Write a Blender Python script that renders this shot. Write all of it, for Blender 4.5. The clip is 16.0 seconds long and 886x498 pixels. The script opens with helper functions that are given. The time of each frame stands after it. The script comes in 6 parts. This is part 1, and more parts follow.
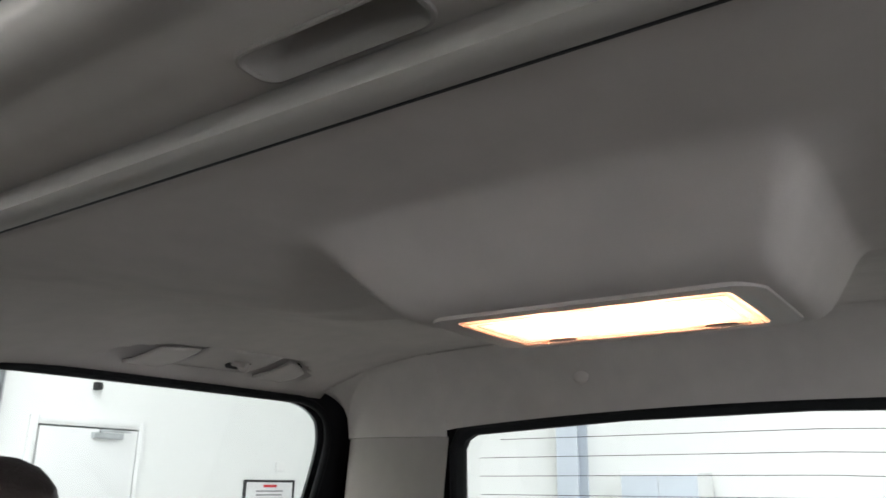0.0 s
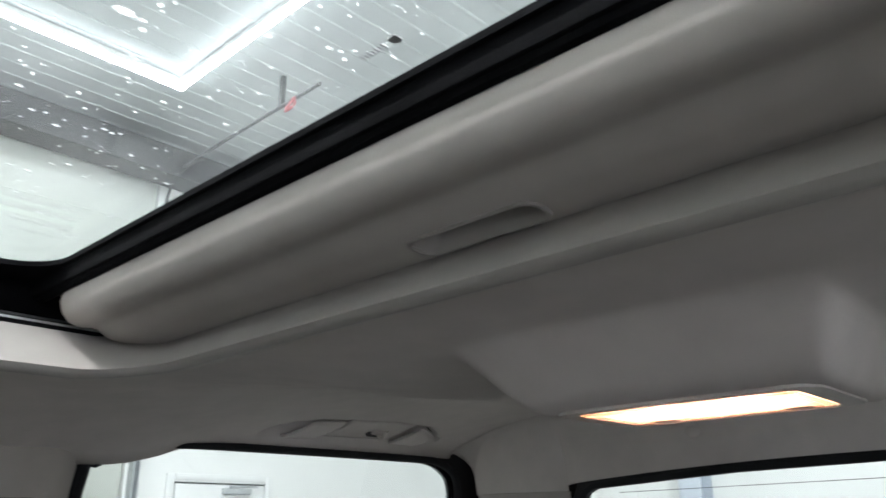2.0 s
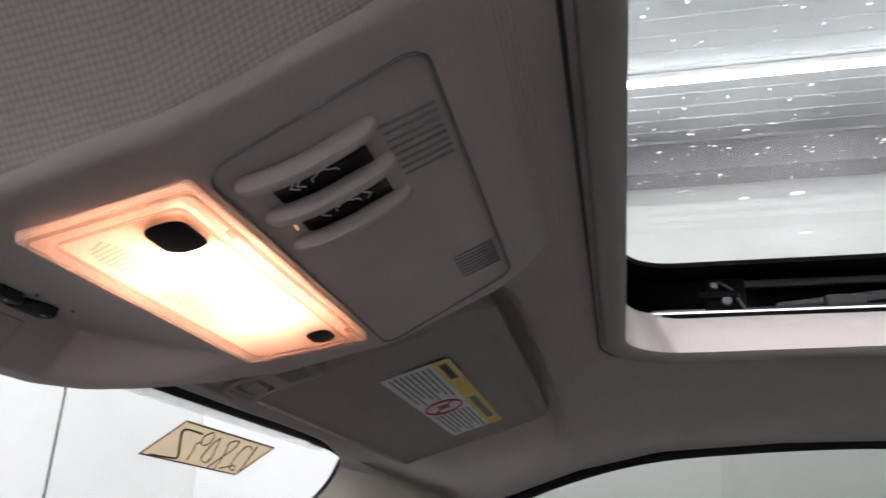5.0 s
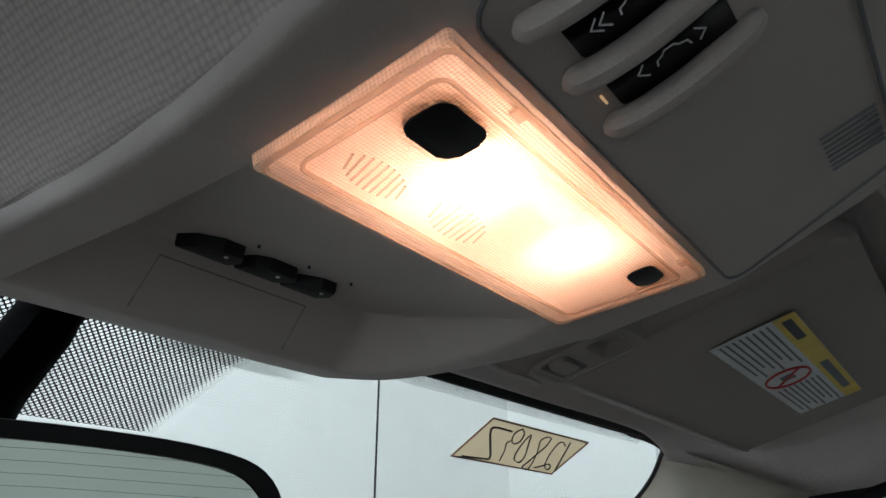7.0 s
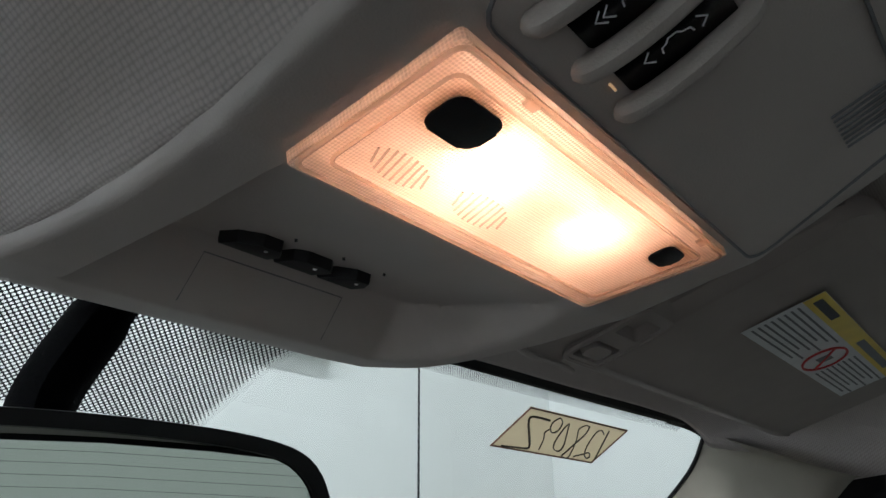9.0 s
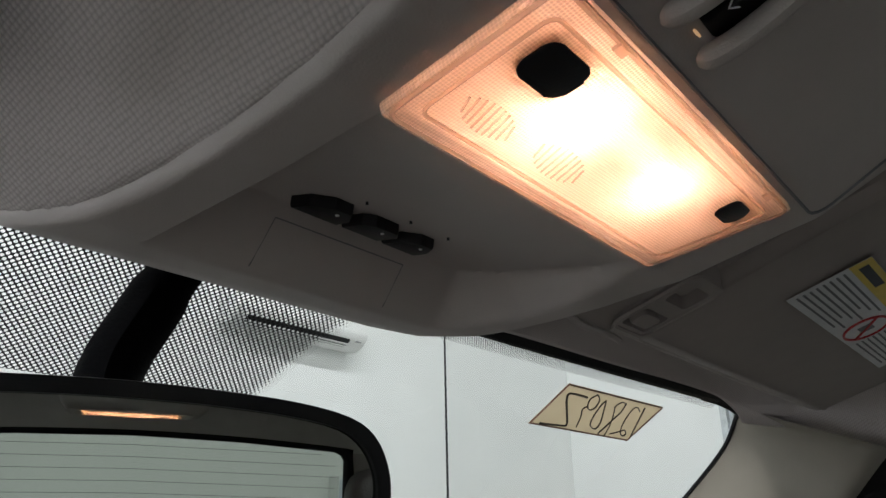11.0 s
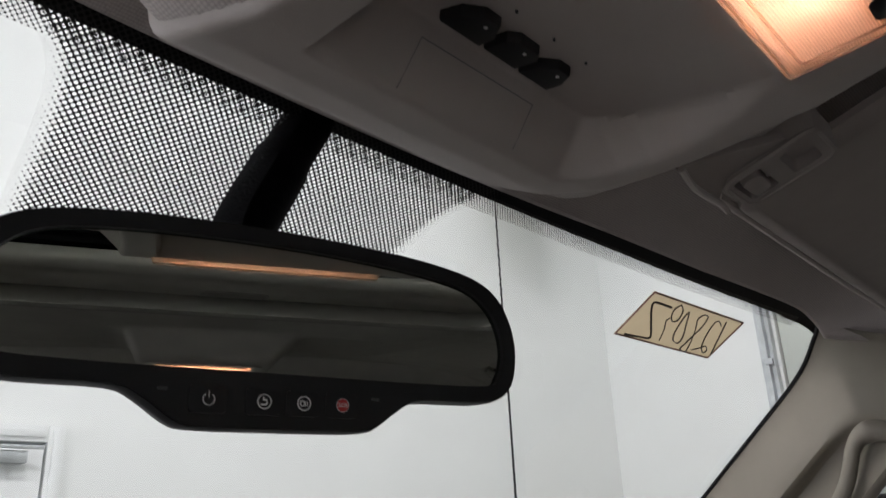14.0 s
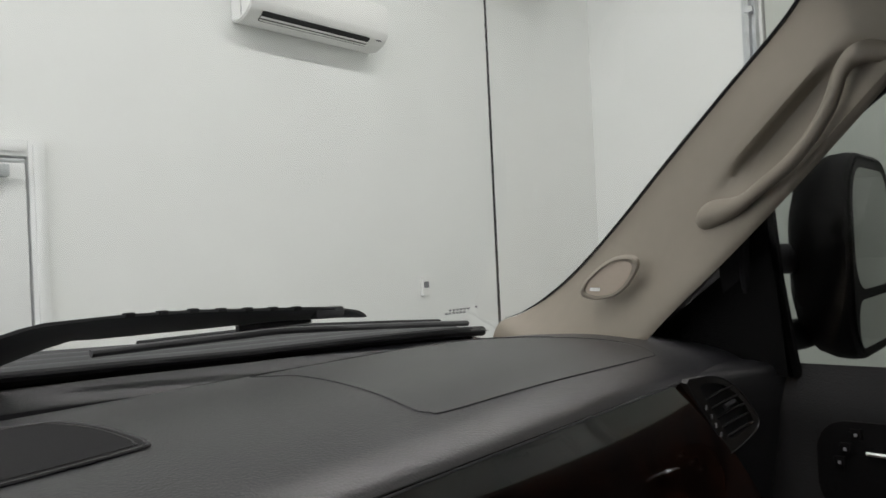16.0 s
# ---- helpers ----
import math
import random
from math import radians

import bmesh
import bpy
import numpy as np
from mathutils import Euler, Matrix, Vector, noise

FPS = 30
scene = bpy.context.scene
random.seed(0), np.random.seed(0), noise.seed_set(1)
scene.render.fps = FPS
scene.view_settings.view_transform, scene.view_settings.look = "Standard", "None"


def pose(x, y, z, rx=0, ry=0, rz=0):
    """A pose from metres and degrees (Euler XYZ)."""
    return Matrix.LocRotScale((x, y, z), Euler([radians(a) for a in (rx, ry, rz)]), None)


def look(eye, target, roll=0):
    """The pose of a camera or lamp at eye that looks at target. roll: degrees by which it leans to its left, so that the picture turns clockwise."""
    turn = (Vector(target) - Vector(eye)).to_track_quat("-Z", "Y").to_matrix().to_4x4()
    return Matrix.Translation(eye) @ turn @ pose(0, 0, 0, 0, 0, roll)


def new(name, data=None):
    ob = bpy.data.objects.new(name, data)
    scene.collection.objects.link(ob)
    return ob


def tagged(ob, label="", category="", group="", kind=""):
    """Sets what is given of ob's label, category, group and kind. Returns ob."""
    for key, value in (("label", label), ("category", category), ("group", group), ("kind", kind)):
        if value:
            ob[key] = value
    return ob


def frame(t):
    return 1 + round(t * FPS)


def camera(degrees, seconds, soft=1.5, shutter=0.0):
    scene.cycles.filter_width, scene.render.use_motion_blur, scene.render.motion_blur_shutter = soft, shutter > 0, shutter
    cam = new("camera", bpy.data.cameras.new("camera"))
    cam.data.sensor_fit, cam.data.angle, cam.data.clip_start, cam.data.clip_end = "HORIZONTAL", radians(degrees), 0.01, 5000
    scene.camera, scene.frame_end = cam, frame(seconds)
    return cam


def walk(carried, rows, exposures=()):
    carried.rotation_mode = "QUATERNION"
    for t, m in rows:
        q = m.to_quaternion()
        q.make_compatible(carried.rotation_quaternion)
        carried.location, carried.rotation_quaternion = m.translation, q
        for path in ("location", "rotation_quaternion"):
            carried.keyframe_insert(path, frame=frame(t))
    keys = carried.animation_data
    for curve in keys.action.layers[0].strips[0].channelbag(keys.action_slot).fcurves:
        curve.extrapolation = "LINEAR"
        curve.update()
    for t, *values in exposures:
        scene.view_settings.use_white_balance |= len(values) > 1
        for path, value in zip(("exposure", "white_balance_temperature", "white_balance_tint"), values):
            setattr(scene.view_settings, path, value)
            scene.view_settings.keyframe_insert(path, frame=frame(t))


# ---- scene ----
cam = camera(59.4, 16.0, shutter=0.3)
PATH = [
    (0, (-0.162, 0.074, 1.642), (0.944, -1.492, 2.212), 1.0),
    (0.5, (-0.175, 0.086, 1.646), (0.829, -1.535, 2.256), 0.35),
    (1, (-0.194, 0.114, 1.653), (0.807, -1.502, 2.276), -0.4),
    (1.5, (-0.213, 0.145, 1.655), (0.905, -1.384, 2.297), -0.7),
    (2, (-0.223, 0.175, 1.653), (1.063, -1.202, 2.324), -0.5),
    (2.5, (-0.221, 0.203, 1.648), (1.244, -0.974, 2.332), -0.2),
    (3, (-0.214, 0.22, 1.646), (1.407, -0.723, 2.339), -0.0),
    (3.5, (-0.206, 0.248, 1.635), (1.563, -0.372, 2.332), 0.3),
    (4, (-0.221, 0.254, 1.621), (1.628, 0.024, 2.348), 1.1),
    (4.5, (-0.231, 0.269, 1.616), (1.63, 0.37, 2.343), 1.4),
    (5, (-0.231, 0.284, 1.618), (1.585, 0.695, 2.346), 1.5),
    (7.5, (-0.158, 0.326, 1.619), (1.355, 1.417, 2.34), 0.3),
    (8, (-0.166, 0.312, 1.618), (1.335, 1.42, 2.338), 0.2),
    (10.5, (-0.177, 0.327, 1.603), (1.298, 1.476, 2.311), -1.1),
    (11, (-0.183, 0.33, 1.601), (1.291, 1.486, 2.302), -1.2),
    (11.5, (-0.187, 0.334, 1.592), (1.29, 1.489, 2.288), -1.4),
    (12, (-0.196, 0.345, 1.578), (1.279, 1.508, 2.264), -1.6),
    (12.5, (-0.205, 0.362, 1.566), (1.262, 1.54, 2.245), -2.0),
    (13, (-0.207, 0.373, 1.558), (1.246, 1.569, 2.233), -2.2),
    (13.5, (-0.208, 0.375, 1.556), (1.231, 1.591, 2.229), -2.4),
    (14, (-0.196, 0.373, 1.548), (1.234, 1.6, 2.216), -2.6),
    (14.5, (-0.166, 0.374, 1.503), (1.268, 1.634, 2.098), -3.4),
    (15, (-0.147, 0.374, 1.452), (1.301, 1.708, 1.806), -3.5),
    (15.5, (-0.162, 0.4, 1.42), (1.297, 1.76, 1.556), -2.4),
    (16, (-0.15, 0.408, 1.445), (1.377, 1.699, 1.459), -2.7),
]
walk(cam, [(t, look(eye, target, roll)) for t, eye, target, roll in PATH], [(0.0, 0.90, 6350, 15), (0.5, 0.72, 6200, 12), (1.5, 0.76, 6150, 11), (2.0, 0.74, 6150, 13), (3.0, 0.36, 6300, 19), (4.5, 0.48, 6450, 27), (5.0, 0.57, 6350, 24), (7.5, -0.10, 5850, 9), (8.0, -0.14, 5850, 9), (11.0, -0.08, 6300, 14), (13.5, -0.02, 6500, 23), (14.5, -0.12, 6350, 15), (15.0, -0.14, 6450, 12), (16.0, -0.29, 6650, 17)])

# ---- world and lights ----
world = bpy.data.worlds.new("world")
world.use_nodes = True
world.node_tree.nodes["Background"].inputs[0].default_value = (0.8, 0.9, 1.0, 1)
world.node_tree.nodes["Background"].inputs[1].default_value = 0.02
scene.world = world


def area_lamp(name, m, sx, sy, watts, colour):
    d = bpy.data.lights.new(name, "AREA")
    d.shape, d.size, d.size_y, d.energy, d.color = "RECTANGLE", sx, sy, watts, colour
    ob = new(name, d)
    ob.matrix_world = m
    return ob


def point_lamp(name, at, watts, radius, colour):
    d = bpy.data.lights.new(name, "POINT")
    d.energy, d.shadow_soft_size, d.color = watts, radius, colour
    ob = new(name, d)
    ob.location = at
    return ob


LED = (0.985, 1.0, 0.975)
LED_Z = 5.24
for lx, ly, sx, sy, k in ((5.37, 0.4, 0.05, 5.9, 0.30), (0.4, -2.53, 9.8, 0.05, 0.75), (-4.6, 0.4, 0.05, 5.9, 1.0), (0.1, 1.6, 9.0, 0.05, 1.22)):
    area_lamp("led_light", pose(lx, ly, LED_Z - 0.048), sx, sy, 140 * k * max(sx, sy) / 6, LED)
# Unseen lamp, added for the stronger light from the driver's side.
area_lamp("side_fill_light", pose(-5.45, 2.8, 1.7, 0, -90, 0), 3.2, 2.4, 42, (0.97, 1.0, 1.0))
WARM = (1.0, 0.65, 0.49)
for bx, watts in ((-0.0265, 0.21), (0.0265, 0.105)):
    point_lamp("dome_bulb_light", (bx, 0.413, 1.7105), watts, 0.004, WARM)
for bx in (-0.040, 0.016):
    point_lamp("rear_bulb_light", (bx, -0.283, 1.731), 0.70, 0.004, WARM)


# ---- materials ----
def material(name, colour, rough=0.6, metal=0.0, var=0.12, scale=40.0, bump=0.15, fine=900.0, second=3.0, spec=0.5, coat=0.0):
    """A surface with mottling at two scales and a fine relief."""
    m = bpy.data.materials.new(name)
    m.use_nodes = True
    n, l = m.node_tree.nodes, m.node_tree.links
    b = n["Principled BSDF"]
    b.inputs["Roughness"].default_value, b.inputs["Metallic"].default_value = rough, metal
    b.inputs["Specular IOR Level"].default_value = spec
    b.inputs["Coat Weight"].default_value = coat
    tc = n.new("ShaderNodeTexCoord")
    a, c = n.new("ShaderNodeTexNoise"), n.new("ShaderNodeTexNoise")
    a.inputs["Scale"].default_value, c.inputs["Scale"].default_value = scale, second
    a.inputs["Detail"].default_value = 4
    for t in (a, c):
        l.new(tc.outputs["Object"], t.inputs["Vector"])
    add = n.new("ShaderNodeMath")
    add.operation = "ADD"
    l.new(a.outputs["Fac"], add.inputs[0]), l.new(c.outputs["Fac"], add.inputs[1])
    ramp = n.new("ShaderNodeMapRange")
    ramp.inputs["From Min"].default_value, ramp.inputs["From Max"].default_value = 0.7, 1.3
    ramp.inputs["To Min"].default_value, ramp.inputs["To Max"].default_value = 1 - var, 1 + var
    l.new(add.outputs[0], ramp.inputs["Value"])
    mul = n.new("ShaderNodeVectorMath")
    mul.operation = "SCALE"
    mul.inputs[0].default_value = colour
    l.new(ramp.outputs[0], mul.inputs["Scale"])
    l.new(mul.outputs[0], b.inputs["Base Color"])
    if bump:
        f, bp = n.new("ShaderNodeTexNoise"), n.new("ShaderNodeBump")
        f.inputs["Scale"].default_value, f.inputs["Detail"].default_value = fine, 2
        l.new(tc.outputs["Object"], f.inputs["Vector"])
        bp.inputs["Strength"].default_value, bp.inputs["Distance"].default_value = bump, 0.6 / fine
        l.new(f.outputs["Fac"], bp.inputs["Height"]), l.new(bp.outputs[0], b.inputs["Normal"])
    return m


def fabric(name, colour):
    """Knitted headliner cloth: a fine grid of loops."""
    m = material(name, colour, rough=0.95, var=0.05, scale=25, bump=0.0, second=2.0, spec=0.15)
    n, l = m.node_tree.nodes, m.node_tree.links
    tc, vo, bp = n.new("ShaderNodeTexCoord"), n.new("ShaderNodeTexVoronoi"), n.new("ShaderNodeBump")
    mp = n.new("ShaderNodeMapping")
    mp.inputs["Scale"].default_value = (1.0, 0.8, 1.0)
    vo.voronoi_dimensions = "2D"
    vo.inputs["Scale"].default_value, vo.inputs["Randomness"].default_value = 780.0, 0.2
    l.new(tc.outputs["Object"], mp.inputs[0]), l.new(mp.outputs[0], vo.inputs["Vector"])
    bp.inputs["Strength"].default_value, bp.inputs["Distance"].default_value = 0.45, 0.0008
    bp.invert = True
    l.new(vo.outputs["Distance"], bp.inputs["Height"]), l.new(bp.outputs[0], n["Principled BSDF"].inputs["Normal"])
    # The shade in the gaps between loops is put into the colour too.
    pit_shade, mul = n.new("ShaderNodeMapRange"), n.new("ShaderNodeVectorMath")
    pit_shade.inputs["From Min"].default_value, pit_shade.inputs["From Max"].default_value = 0.25, 0.62
    pit_shade.inputs["To Min"].default_value, pit_shade.inputs["To Max"].default_value = 1.07, 0.80
    mul.operation = "SCALE"
    l.new(vo.outputs["Distance"], pit_shade.inputs["Value"]), l.new(pit_shade.outputs[0], mul.inputs["Scale"])
    b = n["Principled BSDF"]
    l.new(b.inputs["Base Color"].links[0].from_socket, mul.inputs[0]), l.new(mul.outputs[0], b.inputs["Base Color"])
    return m


def glass(name, tint, rough=0.0):
    """A thin pane: clear, with gloss that grows towards grazing."""
    m = bpy.data.materials.new(name)
    m.use_nodes = True
    n, l = m.node_tree.nodes, m.node_tree.links
    n.remove(n["Principled BSDF"])
    t, g, f, x = n.new("ShaderNodeBsdfTransparent"), n.new("ShaderNodeBsdfGlossy"), n.new("ShaderNodeLayerWeight"), n.new("ShaderNodeMixShader")
    p, r = n.new("ShaderNodeMath"), n.new("ShaderNodeMapRange")
    p.operation = "POWER"
    p.inputs[1].default_value = 5.0
    r.inputs["To Min"].default_value, r.inputs["To Max"].default_value = 0.05, 0.9
    t.inputs[0].default_value, g.inputs["Roughness"].default_value = (*tint, 1), rough
    l.new(f.outputs["Facing"], p.inputs[0]), l.new(p.outputs[0], r.inputs["Value"]), l.new(r.outputs[0], x.inputs[0])
    l.new(t.outputs[0], x.inputs[1]), l.new(g.outputs[0], x.inputs[2])
    l.new(x.outputs[0], n["Material Output"].inputs["Surface"])
    return m


def dotted(name):
    """Black ceramic print with clear round holes that open out towards its border (second texture coordinate)."""
    m = bpy.data.materials.new(name)
    m.use_nodes = True
    n, l = m.node_tree.nodes, m.node_tree.links
    b = n["Principled BSDF"]
    b.inputs["Base Color"].default_value, b.inputs["Roughness"].default_value = (0.012, 0.012, 0.012, 1), 0.4
    tc, mp, vo, uv = n.new("ShaderNodeTexCoord"), n.new("ShaderNodeMapping"), n.new("ShaderNodeTexVoronoi"), n.new("ShaderNodeUVMap")
    mp.inputs["Rotation"].default_value = (0, 0, radians(45))
    vo.voronoi_dimensions, vo.inputs["Randomness"].default_value, vo.inputs["Scale"].default_value = "2D", 0.0, 1.0
    sep, grow, cmp_, tr, mx = n.new("ShaderNodeSeparateXYZ"), n.new("ShaderNodeMapRange"), n.new("ShaderNodeMath"), n.new("ShaderNodeBsdfTransparent"), n.new("ShaderNodeMixShader")
    uv.uv_map = "edge"
    cell = n.new("ShaderNodeUVMap")
    cell.uv_map = "cell"
    l.new(cell.outputs[0], mp.inputs[0]), l.new(mp.outputs[0], vo.inputs["Vector"])
    l.new(uv.outputs[0], sep.inputs[0]), l.new(sep.outputs[1], grow.inputs["Value"])
    grow.inputs["From Max"].default_value, grow.inputs["To Min"].default_value, grow.inputs["To Max"].default_value = 1.0, 0.378, 0.74
    cmp_.operation = "LESS_THAN"
    l.new(vo.outputs["Distance"], cmp_.inputs[0]), l.new(grow.outputs[0], cmp_.inputs[1])
    l.new(cmp_.outputs[0], mx.inputs[0]), l.new(b.outputs[0], mx.inputs[1]), l.new(tr.outputs[0], mx.inputs[2])
    l.new(mx.outputs[0], n["Material Output"].inputs["Surface"])
    return m


def glow(name, colour, strength):
    m = bpy.data.materials.new(name)
    m.use_nodes = True
    n, l = m.node_tree.nodes, m.node_tree.links
    n.remove(n["Principled BSDF"])
    e = n.new("ShaderNodeEmission")
    e.inputs[0].default_value, e.inputs[1].default_value = (*colour, 1), strength
    l.new(e.outputs[0], n["Material Output"].inputs["Surface"])
    return m


def wet_glass(name, tint):
    """Tinted roof glass under a dirty wet film that scatters a little light."""
    m = glass(name, tint)
    n, l = m.node_tree.nodes, m.node_tree.links
    base = n["Material Output"].inputs["Surface"].links[0].from_socket
    tc, a, c = n.new("ShaderNodeTexCoord"), n.new("ShaderNodeTexNoise"), n.new("ShaderNodeTexNoise")
    mp = n.new("ShaderNodeMapping")
    mp.inputs["Scale"].default_value = (1.0, 0.8, 1.0)
    l.new(tc.outputs["Object"], mp.inputs[0])
    a.inputs["Scale"].default_value, a.inputs["Detail"].default_value, c.inputs["Scale"].default_value = 900.0, 3, 9.0
    l.new(mp.outputs[0], a.inputs["Vector"]), l.new(tc.outputs["Object"], c.inputs["Vector"])
    k, r = n.new("ShaderNodeMath"), n.new("ShaderNodeMapRange")
    k.operation = "MULTIPLY"
    l.new(a.outputs["Fac"], k.inputs[0]), l.new(c.outputs["Fac"], k.inputs[1])
    r.inputs["From Min"].default_value, r.inputs["From Max"].default_value, r.inputs["To Min"].default_value, r.inputs["To Max"].default_value = 0.18, 0.42, 0.012, 0.055
    l.new(k.outputs[0], r.inputs["Value"])
    t, x = n.new("ShaderNodeBsdfTranslucent"), n.new("ShaderNodeMixShader")
    t.inputs[0].default_value = (0.9, 0.93, 0.93, 1)
    blur, soft_mix = n.new("ShaderNodeBsdfRefraction"), n.new("ShaderNodeMixShader")
    blur.inputs["IOR"].default_value, blur.inputs["Roughness"].default_value = 1.0, 0.20
    blur.inputs[0].default_value, soft_mix.inputs[0].default_value = (*tint, 1), 0.38
    l.new(base, soft_mix.inputs[1]), l.new(blur.outputs[0], soft_mix.inputs[2])
    l.new(r.outputs[0], x.inputs[0]), l.new(soft_mix.outputs[0], x.inputs[1]), l.new(t.outputs[0], x.inputs[2])
    l.new(x.outputs[0], n["Material Output"].inputs["Surface"])
    return m


def paper(name, colour):
    """Thin paper that light shines through."""
    m = material(name, colour, rough=0.85, fine=900, bump=0.1, var=0.12)
    n, l = m.node_tree.nodes, m.node_tree.links
    t, x = n.new("ShaderNodeBsdfTranslucent"), n.new("ShaderNodeMixShader")
    t.inputs[0].default_value, x.inputs[0].default_value = (*colour, 1), 0.55
    l.new(n["Principled BSDF"].outputs[0], x.inputs[1]), l.new(t.outputs[0], x.inputs[2])
    l.new(x.outputs[0], n["Material Output"].inputs["Surface"])
    return m


def water(name):
    m = bpy.data.materials.new(name)
    m.use_nodes = True
    b = m.node_tree.nodes["Principled BSDF"]
    b.inputs["Transmission Weight"].default_value, b.inputs["IOR"].default_value, b.inputs["Roughness"].default_value = 1.0, 1.33, 0.02
    b.inputs["Base Color"].default_value = (1, 1, 1, 1)
    n, l = m.node_tree.nodes, m.node_tree.links
    t, x = n.new("ShaderNodeBsdfTranslucent"), n.new("ShaderNodeMixShader")
    t.inputs[0].default_value, x.inputs[0].default_value = (1, 1, 1, 1), 0.6
    l.new(b.outputs[0], x.inputs[1]), l.new(t.outputs[0], x.inputs[2])
    l.new(x.outputs[0], n["Material Output"].inputs["Surface"])
    return m


def burl(name):
    """Dark lacquered burl: swirling figure under a clear coat."""
    m = material(name, (0.04, 0.013, 0.007), rough=0.12, bump=0, coat=1.0)
    n, l = m.node_tree.nodes, m.node_tree.links
    tc, no, r = n.new("ShaderNodeTexCoord"), n.new("ShaderNodeTexNoise"), n.new("ShaderNodeValToRGB")
    no.inputs["Scale"].default_value, no.inputs["Detail"].default_value, no.inputs["Distortion"].default_value = 14, 8, 2.5
    l.new(tc.outputs["Object"], no.inputs["Vector"])
    r.color_ramp.elements[0].position, r.color_ramp.elements[0].color = 0.38, (0.004, 0.0015, 0.001, 1)
    r.color_ramp.elements[1].position, r.color_ramp.elements[1].color = 0.62, (0.022, 0.007, 0.003, 1)
    l.new(no.outputs["Fac"], r.inputs[0]), l.new(r.outputs[0], n["Principled BSDF"].inputs["Base Color"])
    return m


def lens_plastic(name, prisms=1050.0, low=0.36, high=0.82):
    """Pressed clear lens: part clear, part scattering, with small prisms."""
    m = bpy.data.materials.new(name)
    m.use_nodes = True
    n, l = m.node_tree.nodes, m.node_tree.links
    n.remove(n["Principled BSDF"])
    tc, vo, bp = n.new("ShaderNodeTexCoord"), n.new("ShaderNodeTexVoronoi"), n.new("ShaderNodeBump")
    vo.inputs["Scale"].default_value, vo.inputs["Randomness"].default_value = prisms, 0.0
    l.new(tc.outputs["Object"], vo.inputs["Vector"])
    bp.inputs["Strength"].default_value, bp.inputs["Distance"].default_value = 0.8 * (prisms > 100), 0.001
    l.new(vo.outputs["Distance"], bp.inputs["Height"])
    tr, tl, gl = n.new("ShaderNodeBsdfTransparent"), n.new("ShaderNodeBsdfTranslucent"), n.new("ShaderNodeBsdfGlossy")
    tr.inputs[0].default_value, tl.inputs[0].default_value = (1, 0.94, 0.88, 1), (1, 0.86, 0.75, 1)
    gl.inputs["Roughness"].default_value = 0.15
    r = n.new("ShaderNodeMapRange")
    r.inputs["From Max"].default_value, r.inputs["To Min"].default_value, r.inputs["To Max"].default_value = 0.7, low, high
    l.new(vo.outputs["Distance"], r.inputs["Value"])
    x, y = n.new("ShaderNodeMixShader"), n.new("ShaderNodeMixShader")
    l.new(r.outputs[0], x.inputs[0]), l.new(tr.outputs[0], x.inputs[1]), l.new(tl.outputs[0], x.inputs[2])
    l.new(bp.outputs[0], tl.inputs["Normal"]), l.new(bp.outputs[0], gl.inputs["Normal"])
    y.inputs[0].default_value = 0.06
    l.new(x.outputs[0], y.inputs[1]), l.new(gl.outputs[0], y.inputs[2])
    l.new(y.outputs[0], n["Material Output"].inputs["Surface"])
    return m


CLOTH = fabric("headliner_cloth", (0.46, 0.415, 0.39))
PLAINCLOTH = material("brushed_cloth", (0.44, 0.40, 0.372), rough=0.95, var=0.06, scale=30, fine=1500, bump=0.2, second=4.0, spec=0.15)
SHADECLOTH = material("sunshade_cloth", (0.39, 0.36, 0.33), rough=0.95, var=0.06, scale=30, fine=1500, bump=0.2, second=4.0, spec=0.12)
TRIM = material("grained_trim", (0.43, 0.385, 0.355), rough=0.6, fine=1400, bump=0.25, var=0.04)
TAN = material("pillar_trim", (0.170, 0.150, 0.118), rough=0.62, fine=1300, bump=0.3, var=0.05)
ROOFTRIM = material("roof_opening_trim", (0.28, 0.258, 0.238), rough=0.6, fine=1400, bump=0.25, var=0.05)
POST = material("post_trim", (0.31, 0.278, 0.252), rough=0.62, fine=1300, bump=0.3, var=0.05)
VINYL = material("visor_vinyl", (0.33, 0.29, 0.265), rough=0.8, fine=1200, bump=0.3, var=0.05)
DASH = material("dash_vinyl", (0.0112, 0.0113, 0.0130), rough=0.37, fine=520, bump=0.40, var=0.12, spec=0.58)
DOORBLACK = material("door_vinyl", (0.003, 0.003, 0.003), rough=0.75, fine=520, bump=0.5, var=0.1, spec=0.06)
SEALBLACK = material("dull_black_seal", (0.0022, 0.0022, 0.0026), rough=0.85, fine=600, bump=0.2, spec=0.06)
SATIN = material("satin_grey_plastic", (0.030, 0.028, 0.026), rough=0.38, fine=1500, bump=0.1)
PANELBLACK = material("door_panel_vinyl", (0.0062, 0.006, 0.0064), rough=0.6, fine=520, bump=0.6, var=0.12, spec=0.18)
BLACK = material("black_plastic", (0.010, 0.010, 0.011), rough=0.5, fine=1500, bump=0.15, spec=0.3)
RUBBER = material("black_rubber", (0.008, 0.008, 0.009), rough=0.7, fine=600, bump=0.2, spec=0.2)
GLOSSBLACK = material("switch_black", (0.006, 0.006, 0.007), rough=0.18, bump=0)
DARKMETAL = material("oiled_metal", (0.09, 0.09, 0.095), rough=0.4, metal=0.8)
ALU = material("brushed_aluminium", (0.75, 0.76, 0.77), rough=0.3, metal=1.0, fine=300, bump=0.1)
GALV = material("galvanised_steel", (0.55, 0.57, 0.58), rough=0.4, metal=0.9, scale=12, var=0.2)
